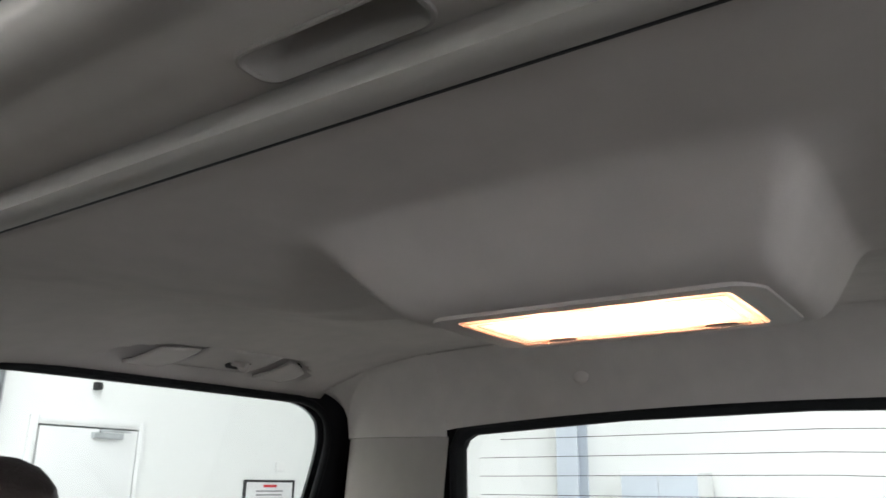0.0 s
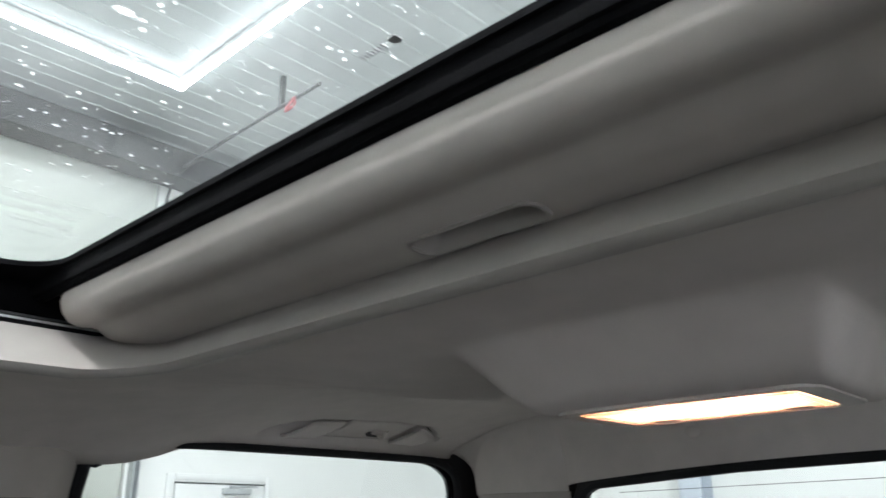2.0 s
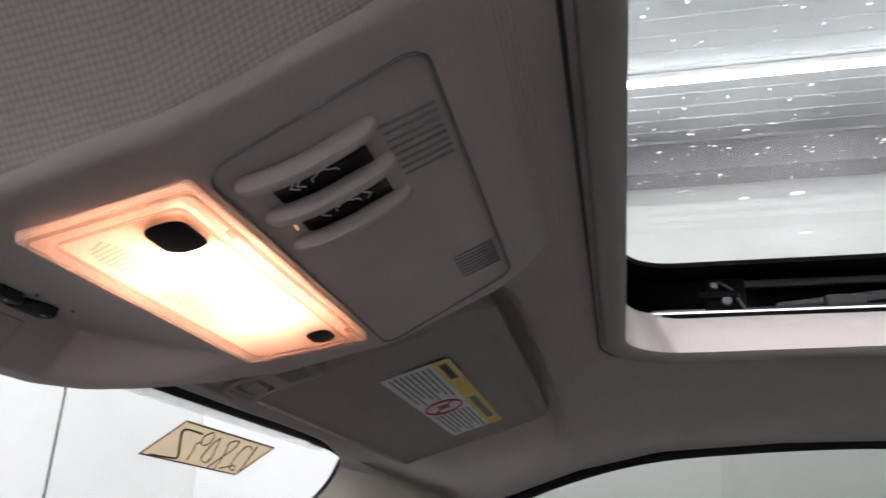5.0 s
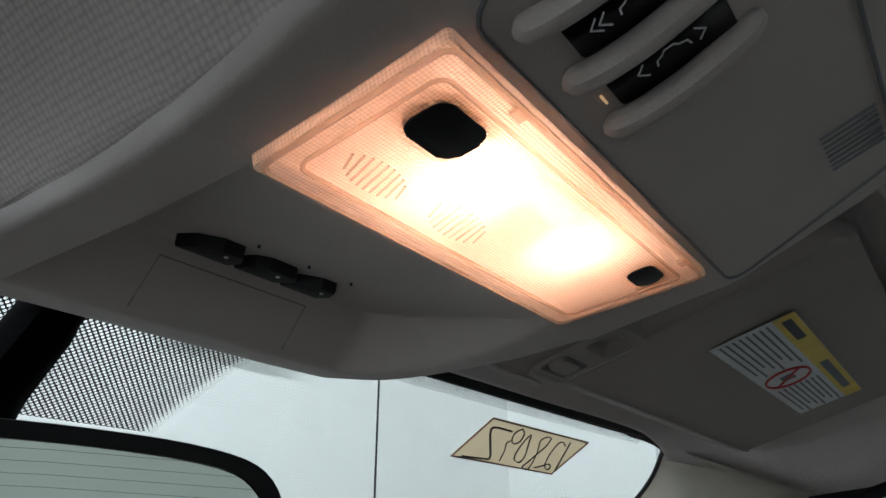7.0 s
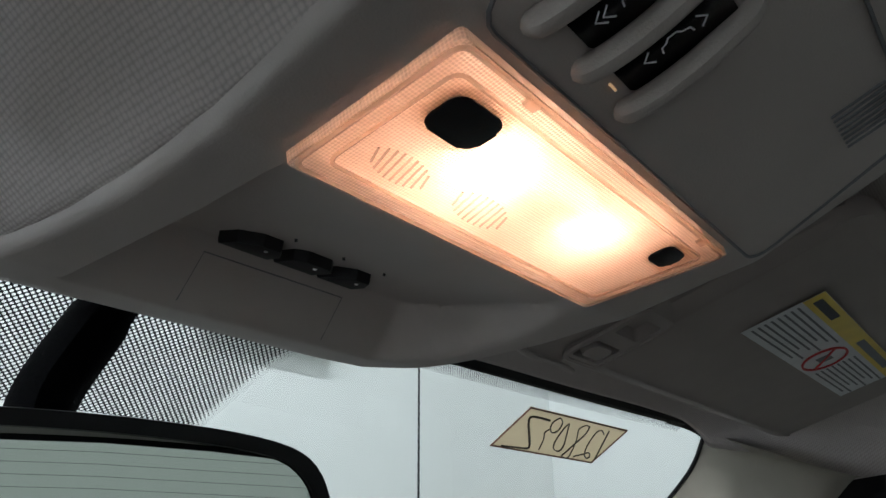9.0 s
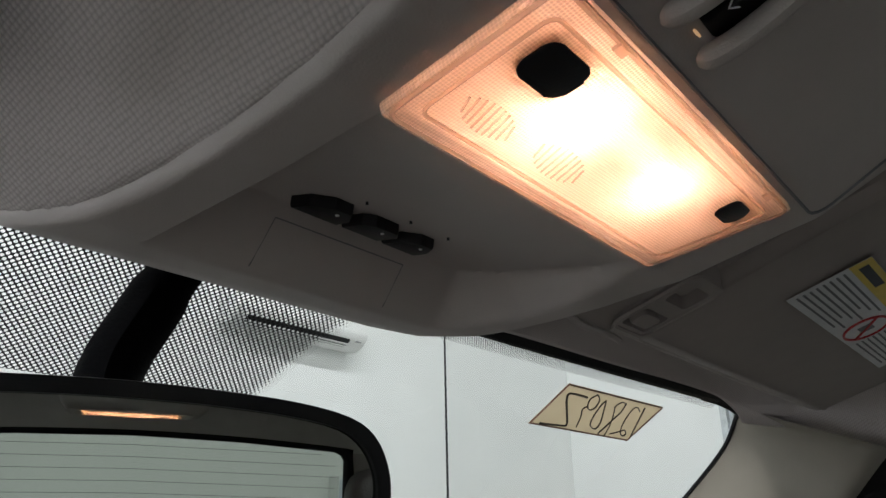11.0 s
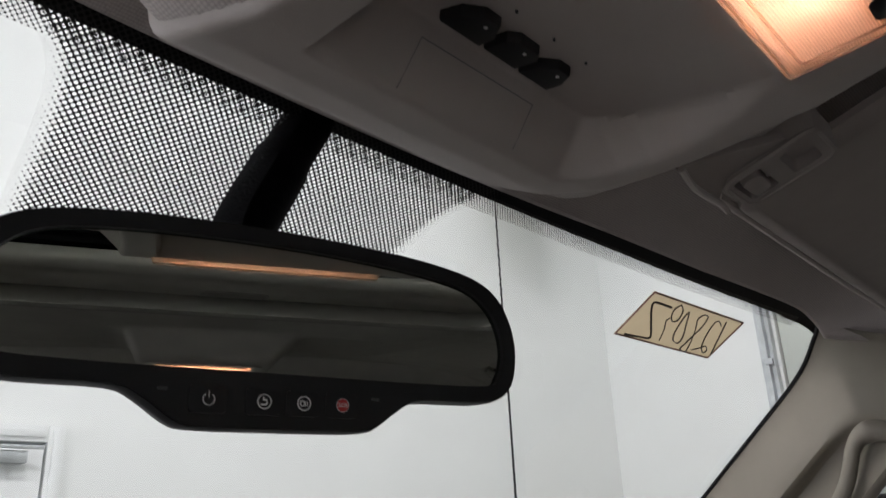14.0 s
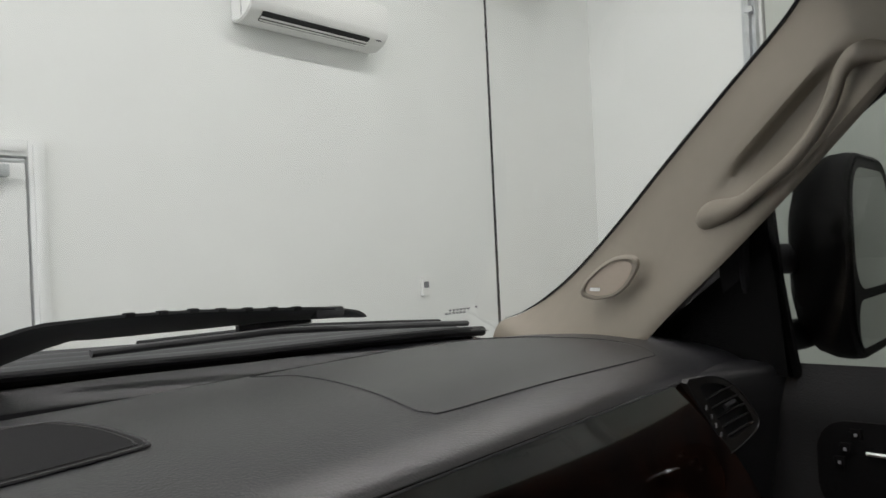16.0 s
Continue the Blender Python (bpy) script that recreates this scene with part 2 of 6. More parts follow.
CHROME = material("chrome", (0.85, 0.85, 0.86), rough=0.08, metal=1.0, bump=0)
PAINT = material("dark_body_paint", (0.02, 0.021, 0.024), rough=0.2, coat=0.8, bump=0)
WALL = material("white_wall_paint", (0.80, 0.81, 0.79), rough=0.75, fine=160, bump=0.08, var=0.02, scale=3, second=0.5)
BAYPAINT = material("garage_door_paint", (0.50, 0.52, 0.475), rough=0.75, fine=160, bump=0.08, var=0.02, scale=3, second=0.5)
STEELROOF = material("ribbed_steel_ceiling", (0.58, 0.60, 0.60), rough=0.75, metal=0.05, var=0.08, scale=6, second=0.7)
CONCRETE = material("light_epoxy_floor", (0.35, 0.35, 0.338), rough=0.45, var=0.2, scale=9, second=0.8, fine=200)
DOORPAINT = material("white_door_paint", (0.76, 0.77, 0.76), rough=0.45, fine=300, bump=0.05, var=0.02)
WHITEPLASTIC = material("white_plastic", (0.80, 0.80, 0.78), rough=0.35, fine=800, bump=0.03, var=0.02)
CREAM = material("cream_metal", (0.62, 0.57, 0.46), rough=0.5, fine=400, bump=0.05)
PAPER = paper("tan_paper", (0.40, 0.33, 0.215))
# Near-black that stands in for the shade inside the handle recess.
CUPSHADE = material("recess_shade", (0.03, 0.028, 0.026), rough=0.7, fine=900, bump=0.2, var=0.08)
BROWNINK = material("brown_print", (0.15, 0.06, 0.04), rough=0.6, bump=0)
PENINK = material("brown_pen", (0.035, 0.024, 0.014), rough=0.6, bump=0)
COWL = material("weathered_black_plastic", (0.030, 0.031, 0.034), rough=0.5, fine=700, bump=0.3, var=0.15)
PAPERWHITE = material("label_white", (0.72, 0.72, 0.72), rough=0.5, bump=0)
YELLOW = material("label_yellow", (0.75, 0.55, 0.05), rough=0.5, bump=0)
INK = material("black_ink", (0.02, 0.02, 0.022), rough=0.6, bump=0)
GREYINK = material("grey_ink", (0.16, 0.16, 0.17), rough=0.6, bump=0)
RED = material("red_ink", (0.55, 0.03, 0.03), rough=0.5, bump=0)
# Red dulled in the colour for the haze of the wet roof glass.
DULLRED = material("dulled_red", (0.22, 0.04, 0.045), rough=0.6, var=0.2, scale=20, bump=0.1)
WHITEINK = material("white_ink", (0.75, 0.75, 0.75), rough=0.5, bump=0)
SOFFIT = material("dull_steel", (0.05, 0.052, 0.053), rough=0.6, var=0.2, scale=6)
BEAM = material("dark_steel_beam", (0.03, 0.031, 0.033), rough=0.6, metal=0.0, var=0.25, scale=5)
GRILLE = material("speaker_cloth", (0.34, 0.29, 0.24), rough=0.9, fine=900, bump=0.8, var=0.08, scale=600)
GRILLEBLACK = material("speaker_mesh", (0.010, 0.010, 0.0108), rough=0.7, fine=700, bump=0.8, var=0.2, scale=500, spec=0.12)
WIPER = material("wiper_paint", (0.045, 0.045, 0.048), rough=0.38, fine=900, bump=0.1, spec=0.5)
LEATHER = material("dark_leather", (0.018, 0.014, 0.014), rough=0.45, fine=500, bump=0.5)
CARPET = material("tan_carpet", (0.22, 0.19, 0.16), rough=0.95, fine=700, bump=0.6)
REFLECTOR = material("lamp_reflector", (0.42, 0.35, 0.30), rough=0.35, bump=0, var=0.03)
BURL = burl("dark_burl_wood")
PANE = glass("clear_glass", (0.80, 0.825, 0.815))
TINTED = wet_glass("sunroof_tint", (0.89, 0.91, 0.905))
SIDEGLASS = glass("tinted_side_glass", (0.40, 0.425, 0.415))
DROP = water("water")
GLASSMARK = material("glass_print", (0.3, 0.3, 0.3), rough=0.5, bump=0)
PALEPAINT = material("pale_column_paint", (0.55, 0.60, 0.66), rough=0.5, fine=300, bump=0.05, var=0.04)
FRIT = dotted("dotted_print")
LENS = lens_plastic("lamp_lens")
LENSEDGE = lens_plastic("lamp_lens_bead", 1.0, 0.30, 0.34)
# The print is black; the grey sheen on the glass is in its colour.
SHEENBAND = material("sheen_greyed_edge", (0.07, 0.07, 0.074), rough=0.25, bump=0, spec=0.5)
MIRROR = material("mirror_silver", (0.40, 0.43, 0.39), rough=0.0, metal=1.0, var=0.0, bump=0)
# Silver set low: the dark surroundings it mirrors are put into the colour.
SIDEMIRROR = material("dark_reflection_mirror", (0.16, 0.17, 0.165), rough=0.02, metal=1.0, var=0.0, bump=0)
BULB = glow("lit_bulb", (1.0, 0.74, 0.54), 9.0)
AMBER = glow("amber_light", (1.0, 0.6, 0.3), 0.45)
# Glow of the sheet added out of view beyond the west wall.
SIDEGLOW = glow("added_side_glow", (0.85, 0.93, 1.0), 6.0)
TUBE = glow("lit_led_tube", (0.93, 1.0, 0.97), 8.0)
REDGLOW = glow("lit_red_sign", (1.0, 0.05, 0.06), 1.2)


# ---- builders ----
def part(name, bm, mat, parent=None, label="", smooth=True, kind=""):
    """Link a bmesh as one mesh object under a thing or a part."""
    bmesh.ops.recalc_face_normals(bm, faces=bm.faces)
    me = bpy.data.meshes.new(name)
    bm.to_mesh(me)
    bm.free()
    me.materials.append(mat)
    if smooth:
        me.shade_smooth()
    ob = new(name, me)
    ob.parent = parent
    if smooth:
        me.set_sharp_from_angle(angle=radians(38))
    return tagged(ob, label, kind=kind)


def thing(name, label, category, at=(0, 0, 0), group="", kind=""):
    ob = new(name)
    ob.empty_display_size = 0.05
    ob.location = at
    return tagged(ob, label, category, group, kind)


def put(ob, m):
    """Place a mesh built about its own origin."""
    ob.matrix_basis = m
    return ob


def tri(xs, x):
    """Piecewise linear lookup in pairs."""
    return float(np.interp(x, [a for a, _ in xs], [b for _, b in xs]))


def smooth01(a, b, x):
    t = min(1.0, max(0.0, (x - a) / (b - a)))
    return t * t * (3 - 2 * t)


def sheet(f, us, vs, keep=None):
    """A surface f(u, v) over two lists of parameters."""
    bm = bmesh.new()
    rows = [[bm.verts.new(f(u, v)) for v in vs] for u in us]
    for i in range(len(us) - 1):
        for j in range(len(vs) - 1):
            if keep is None or keep(i, j):
                bm.faces.new((rows[i][j], rows[i + 1][j], rows[i + 1][j + 1], rows[i][j + 1]))
    return bm


def span(a, b, n):
    return [a + (b - a) * i / (n - 1) for i in range(n)]


def loft(loops, closed=True, caps=False):
    """Skin a row of loops of equal length."""
    bm = bmesh.new()
    vs = [[bm.verts.new(p) for p in lp] for lp in loops]
    k = len(loops[0])
    for a, b in zip(vs, vs[1:]):
        for i in range(k if closed else k - 1):
            bm.faces.new((a[i], a[(i + 1) % k], b[(i + 1) % k], b[i]))
    if caps:
        bm.faces.new(vs[0]), bm.faces.new(vs[-1])
    return bm


def smoothed(pts, n, closed=False):
    """Catmull-Rom through the points."""
    p = [Vector(q) for q in pts]
    out, k = [], len(p)
    for i in range(k if closed else k - 1):
        a, b = p[i], p[(i + 1) % k]
        z = p[i - 1] if closed or i else a
        c = p[(i + 2) % k] if closed or i + 2 < k else b
        for j in range(n):
            t = j / n
            out.append(0.5 * ((2 * a) + (b - z) * t + (2 * z - 5 * a + 4 * b - c) * t * t + (3 * a - z - 3 * b + c) * t ** 3))
    if not closed:
        out.append(p[-1])
    return out


def tube(path, radius, n=10, flat=1.0, closed=False):
    """A round bar along a path; radius a number or a list."""
    path = [Vector(p) for p in path]
    loops, k = [], len(path)
    side = None
    for i, p in enumerate(path):
        d = (path[(i + 1) % k] - path[i - 1]) if closed else path[min(i + 1, k - 1)] - path[max(i - 1, 0)]
        d.normalize()
        if side is None:
            side = d.orthogonal().normalized()
        side = (side - d * side.dot(d)).normalized()
        up = d.cross(side)
        r = radius[i] if isinstance(radius, (list, tuple)) else radius
        loops.append([p + r * (math.cos(2 * math.pi * a / n) * side + flat * math.sin(2 * math.pi * a / n) * up) for a in range(n)])
    if closed:
        return loft(loops + [loops[0]])
    return loft(loops, caps=True)


def block(lo, hi, bevel=0.0, seg=2):
    bm = bmesh.new()
    bmesh.ops.create_cube(bm, size=1)
    for v in bm.verts:
        v.co = Vector([(lo[i] + hi[i]) / 2 + v.co[i] * (hi[i] - lo[i]) for i in range(3)])
    if bevel:
        bmesh.ops.bevel(bm, geom=bm.edges[:], offset=bevel, segments=seg, affect="EDGES", profile=0.6)
    return bm


def rounded(x0, x1, y0, y1, r, n=6):
    """The outline of a rounded rectangle, anticlockwise."""
    out = []
    for cx, cy, a in ((x1 - r, y1 - r, 0), (x0 + r, y1 - r, 90), (x0 + r, y0 + r, 180), (x1 - r, y0 + r, 270)):
        for i in range(n + 1):
            t = radians(a + 90 * i / n)
            out.append((cx + r * math.cos(t), cy + r * math.sin(t)))
    return out


def slab(outline, z0, z1, bevel=0.0, place=None, seg=2):
    """A plate of the given outline between two heights."""
    bm = bmesh.new()
    lo = [bm.verts.new((x, y, z0)) for x, y in outline]
    hi = [bm.verts.new((x, y, z1)) for x, y in outline]
    k = len(outline)
    f0, f1 = bm.faces.new(lo[::-1]), bm.faces.new(hi)
    for i in range(k):
        bm.faces.new((lo[i], lo[(i + 1) % k], hi[(i + 1) % k], hi[i]))
    if bevel:
        bmesh.ops.bevel(bm, geom=list(set(f0.edges[:] + f1.edges[:])), offset=bevel, segments=seg, affect="EDGES", profile=0.6)
    if place:
        for v in bm.verts:
            v.co = place @ v.co
    return bm


def pierced(outer, holes, place, depth):
    """A plate with openings; place(a, b) gives the face, depth a vector to its back."""
    bm = bmesh.new()
    loops = []
    for lp in (outer, *holes):
        vs = [bm.verts.new((a, b, 0)) for a, b in lp]
        loops.append([bm.edges.new((vs[i], vs[(i + 1) % len(vs)])) for i in range(len(vs))])
    bmesh.ops.triangle_fill(bm, use_beauty=True, edges=[e for lp in loops for e in lp])
    got = bmesh.ops.extrude_face_region(bm, geom=bm.faces[:])
    back = {g for g in got["geom"] if isinstance(g, bmesh.types.BMVert)}
    for v in bm.verts:
        p = Vector(place(v.co.x, v.co.y))
        v.co = p + Vector(depth) if v in back else p
    return bm


def boundary(x, y, x0, x1, y0, y1, r):
    """Signed distance to a rounded rectangle, negative inside."""
    qx, qy = abs(x - (x0 + x1) / 2) - (x1 - x0) / 2 + r, abs(y - (y0 + y1) / 2) - (y1 - y0) / 2 + r
    return math.hypot(max(qx, 0), max(qy, 0)) + min(max(qx, qy), 0) - r


def merged(*bms):
    out = bmesh.new()
    for b in bms:
        me = bpy.data.meshes.new("x")
        b.to_mesh(me)
        b.free()
        out.from_mesh(me)
        bpy.data.meshes.remove(me)
    return out

import functools


# ---- garage ----
RX, FY, RY, LX, CZ = 6.6, 4.13, -7.2, -5.6, 5.3
part("floor", block((LX - 0.2, RY - 0.2, -0.2), (RX + 0.2, FY + 0.2, 0)), CONCRETE, None, "grey sealed garage floor under the truck", False, "structure")
part("wall_north", pierced([(LX, 0), (RX, 0), (RX, CZ), (LX, CZ)], [[(0.524, 0.0005), (1.35, 0.0005), (1.35, 1.977), (0.524, 1.977)]], lambda a, b: (a, FY, b), (0, 0.2, 0)), WALL, None, "smooth white painted garage wall", False, "structure")
part("wall_east", pierced([(RY, 0), (FY, 0), (FY, CZ), (RY, CZ)], [[(-3.05, 0.0005), (2.5, 0.0005), (2.5, 5.04), (-3.05, 5.04)], [(-4.49, 0.0005), (-3.51, 0.0005), (-3.51, 2.05), (-4.49, 2.05)]], lambda a, b: (RX, a, b), (0.2, 0, 0)), WALL, None, "smooth white painted garage wall with door openings", False, "structure")
part("wall_south", block((LX - 0.2, RY - 0.2, 0), (RX + 0.2, RY, CZ)), WALL, None, "white painted garage wall behind the truck", False, "structure")
# Wall opening, glowing sheet and ground beyond it: unseen, added for side light.
part("wall_west", pierced([(RY, 0), (FY + 0.2, 0), (FY + 0.2, CZ), (RY, CZ)], [[(1.6, 0.0005), (4.0, 0.0005), (4.0, 3.3), (1.6, 3.3)]], lambda a, b: (LX, a, b), (-0.2, 0, 0)), WALL, None, "plain white garage wall with an unseen opening added for side light", False, "structure")
part("backdrop", block((LX - 2.02, -2, 0), (LX - 2.0, 8, 6)), SIDEGLOW, None, "glowing sheet added outside the unseen wall opening", False, "structure")
part("ground", block((LX - 2.2, -2, -0.25), (LX - 0.2, 8, -0.02)), CONCRETE, None, "concrete ground outside the added wall opening", False, "structure")


def ribbed_ceiling():
    bm = bmesh.new()
    pts, x = [], LX - 0.2
    while x < RX + 0.2:
        pts += [(x, CZ), (x + 0.165, CZ), (x + 0.175, CZ - 0.007), (x + 0.200, CZ - 0.007)]
        x += 0.21
    a = [bm.verts.new((x, RY - 0.2, z)) for x, z in pts]
    b = [bm.verts.new((x, FY + 0.2, z)) for x, z in pts]
    for i in range(len(pts) - 1):
        bm.faces.new((a[i], a[i + 1], b[i + 1], b[i]))
    ob = part("ceiling", bm, STEELROOF, None, "ribbed pale steel garage ceiling", False, "structure")
    md = ob.modifiers.new("thick", "SOLIDIFY")
    md.thickness, md.offset = 0.05, 1
    return ob


ribbed_ceiling()
part("trim_beam", block((RX - 0.34, -6.8, 4.83), (RX - 0.02, 2.7, 5.08), 0.01), BEAM, None, "dark steel header beam above the bay door", False, "structure")
part("trim_soffit", block((RX - 0.03, -6.8, 5.08), (RX - 0.004, 2.7, 5.29)), SOFFIT, None, "dull steel strip between beam and ceiling", False, "structure")


def led_strip(at, sx, sy):
    t = thing("led_strip_light", "long white LED tube light fixed under the ceiling", "ceiling light", at, "LED lights")
    part("housing", block((-sx / 2 + 0.006, -sy / 2 + 0.006, -0.004), (sx / 2 - 0.006, sy / 2 - 0.006, 0.05), 0.004), WHITEPLASTIC, t)
    part("tube", block((-sx / 2, -sy / 2, -0.045), (sx / 2, sy / 2, -0.002), 0.015), TUBE, t, "glowing white diffuser")


for lx, ly, sx, sy in ((5.37, 0.4, 0.045, 5.95), (0.4, -2.53, 9.9, 0.045), (-4.6, 0.4, 0.045, 5.95), (0.1, 1.6, 9.1, 0.045)):
    led_strip((lx, ly, LED_Z), sx, sy)


def bay_door():
    t = thing("garage_door", "closed white sectional overhead garage door", "garage door", (RX + 0.06, -0.275, 0), kind="structure")
    w, h, n = 5.55, 0.63, 8
    for i in range(n):
        z0 = i * h
        part("door_panel", block((-0.03, -w / 2 + 0.02, z0 + 0.0005), (0.03, w / 2 - 0.02, min(5.04, z0 + h - 0.0005)), 0.001), BAYPAINT, t)
    for s in (-1, 1):
        r = part("track", merged(block((-0.16, s * (w / 2 + 0.05) - 0.03, 0), (-0.07, s * (w / 2 + 0.05) - 0.024, 4.6)), block((-0.075, s * (w / 2 + 0.05) - 0.03, 0), (-0.07, s * (w / 2 + 0.05) + 0.03, 4.6)), block((-0.16, s * (w / 2 + 0.05) + 0.024, 0), (-0.07, s * (w / 2 + 0.05) + 0.03, 4.6))), GALV, t, "galvanised steel door track", False)
        part("angle", block((-0.07, s * (w / 2 + 0.11) - 0.02, 0), (-0.062, s * (w / 2 + 0.11) + 0.05, 4.7)), GALV, t, "", False)
        for z in (0.5, 1.6, 2.7, 3.35, 4.2):
            part("bracket", block((-0.16, s * (w / 2 + 0.06) - 0.02, z), (-0.06, s * (w / 2 + 0.06) + 0.05, z + 0.05), 0.004), GALV, t, "", False)
        hz = smoothed([(-0.115, s * (w / 2 + 0.05), 4.55), (-0.16, s * (w / 2 + 0.05), 4.78), (-0.4, s * (w / 2 + 0.05), 4.95), (-2.5, s * (w / 2 + 0.05), 4.98)], 5)
        part("horizontal_track", tube(hz, 0.016, 6), SOFFIT, t, "", False)
        part("strut", block((-2.0, s * (w / 2 + 0.05) - 0.02, 4.98), (-1.96, s * (w / 2 + 0.05) + 0.02, 5.27)), SOFFIT, t, "", False)
    part("pull_rope", tube(smoothed([(-2.20, -w / 2 - 0.02, 4.97), (-2.25, -w / 2 + 0.01, 4.86), (-2.21, -w / 2 + 0.06, 4.80), (-2.16, -w / 2 + 0.02, 4.86), (-2.19, -w / 2 - 0.03, 4.97)], 6), 0.012, 6), DULLRED, t, "dark red release cord")


def put_cyl(at, r, w, axis="y", n=20):
    bm = bmesh.new()
    bmesh.ops.create_cone(bm, cap_ends=True, segments=n, radius1=r, radius2=r, depth=w)
    rot = {"y": Euler((radians(90), 0, 0)), "x": Euler((0, radians(90), 0)), "z": Euler((0, 0, 0))}[axis].to_matrix().to_4x4()
    for v in bm.verts:
        v.co = Vector(at) + (rot @ v.co)
    return bm


bay_door()


def walk_door(name, m, label, w=0.88, h=2.03):
    """A white flush door in a casing, with its closer. Local x along the wall, y out of it."""
    t = thing(name, label, "door", kind="structure")
    t.matrix_world = m
    part("door_leaf", block((-w / 2 + 0.015, -0.03, 0.01), (w / 2 - 0.015, 0.015, h - 0.015), 0.003), DOORPAINT, t)
    for nm, lo, hi in (("casing", (-w / 2 - 0.075, -0.028, 0), (-w / 2, 0.0, h + 0.075)), ("casing", (w / 2, -0.028, 0), (w / 2 + 0.075, 0.0, h + 0.075)), ("casing", (-w / 2, -0.028, h), (w / 2, 0.0, h + 0.075))):
        part(nm, block(lo, hi, 0.006), DOORPAINT, t)
        part("casing_bead", block((lo[0] + 0.02, -0.036, lo[2] + (0.02 if lo[2] else 0)), (hi[0] - 0.02, -0.027, hi[2] - 0.02), 0.004), DOORPAINT, t)
    c = part("door_closer", block((0.0, -0.085, h - 0.10), (0.30, -0.03, h - 0.045), 0.008), GALV, t, "grey metal door closer")
    part("closer_arm", block((0.06, -0.10, h - 0.04), (0.36, -0.088, h - 0.022), 0.004), GALV, c)
    part("closer_arm", block((0.05, -0.10, h - 0.05), (0.075, -0.08, h - 0.02), 0.003), GALV, c)
    part("door_handle", merged(put_cyl((-w / 2 + 0.08, -0.06, 1.0), 0.011, 0.06), block((-w / 2 + 0.07, -0.095, 0.99), (-w / 2 + 0.19, -0.08, 1.01), 0.004)), ALU, t)


horn = thing("alarm_bell", "red metal alarm box with a dark bracket high on the wall", "alarm", (RX, -3.55, 4.52))
part("box", block((-0.11, -0.14, -0.08), (-0.01, 0.13, 0.16), 0.012), DULLRED, horn, "red painted box")
part("bracket", block((-0.08, 0.13, -0.14), (0.0, 0.24, 0.20), 0.01), GREYINK, horn, "dark grey bracket")
walk_door("door_1", pose(0.937, FY, 0), "white flush door in a moulded white casing", 0.80, 1.977)
walk_door("door_2", pose(RX, -4.0, 0, 0, 0, -90), "white flush door with a grey closer near the bay door", 0.98, 2.05)


def split_unit():
    t = thing("air_conditioner", "white wall-mounted split air conditioner with dark air slot", "air conditioner", (3.025, FY, 2.814))
    prof = [(0, 0.008), (-0.085, 0.0), (-0.150, 0.030), (-0.192, 0.075), (-0.200, 0.12), (-0.200, 0.262), (-0.185, 0.288), (0, 0.294)]
    loops = [[(x, y, z) for y, z in prof] for x in (-0.545, 0.545)]
    bm = loft(loops, caps=True)
    bmesh.ops.bevel(bm, geom=bm.edges[:], offset=0.008, segments=2, affect="EDGES")
    part("body", bm, WHITEPLASTIC, t)
    part("air_slot", slab(rounded(-0.45, 0.39, -0.036, 0.034, 0.006), -0.004, 0.004, 0, pose(0, -0.147, 0.030, -36, 0, 0)), BLACK, t, "black air outlet slot")
    for k, wd in ((-0.002, 0.0055), (-0.022, 0.004)):
        part("louvre", slab(rounded(-0.45, 0.39, -wd, wd, 0.003), -0.011, -0.005, 0, pose(0, -0.147 - 0.81 * k, 0.030 + 0.59 * k, -36, 0, 0)), WHITEPLASTIC, t)
    part("side_seam", block((-0.548, -0.10, 0.03), (-0.543, -0.098, 0.26)), GREYINK, t)
    part("badge", block((0.45, -0.172, 0.045), (0.50, -0.166, 0.055)), GREYINK, t)


split_unit()


def exit_sign():
    t = thing("exit_sign", "white exit sign with red letters on the wall", "exit sign", (0.914, FY, 2.259))
    t.scale = (0.91, 0.91, 0.91)
    part("box", block((-0.16, -0.06, 0), (0.16, 0, 0.20), 0.008), WHITEPLASTIC, t)
    c = bpy.data.curves.new("letters", "FONT")
    c.body, c.size, c.extrude, c.align_x = "EXIT", 0.175, 0.002, "CENTER"
    c.materials.append(REDGLOW)
    ob = new("letters", c)
    ob.parent = t
    ob.matrix_basis = pose(0, -0.063, 0.038, 90, 0, 0)
    part("lamp_head", merged(put_cyl((0.195, -0.04, 0.10), 0.03, 0.04, "x"), put_cyl((0.17, -0.03, 0.10), 0.012, 0.03, "x")), GALV, t, "grey emergency lamp head")


exit_sign()


def thermostat():
    t = thing("thermostat", "small white wall thermostat with a grey display", "thermostat", (4.026, FY, 1.157))
    t.scale = (0.91, 0.91, 0.91)
    part("body", block((-0.045, -0.022, 0), (0.045, 0, 0.14), 0.006), WHITEPLASTIC, t)
    part("display", block((-0.028, -0.026, 0.06), (0.028, -0.021, 0.11), 0.002), GREYINK, t)


thermostat()


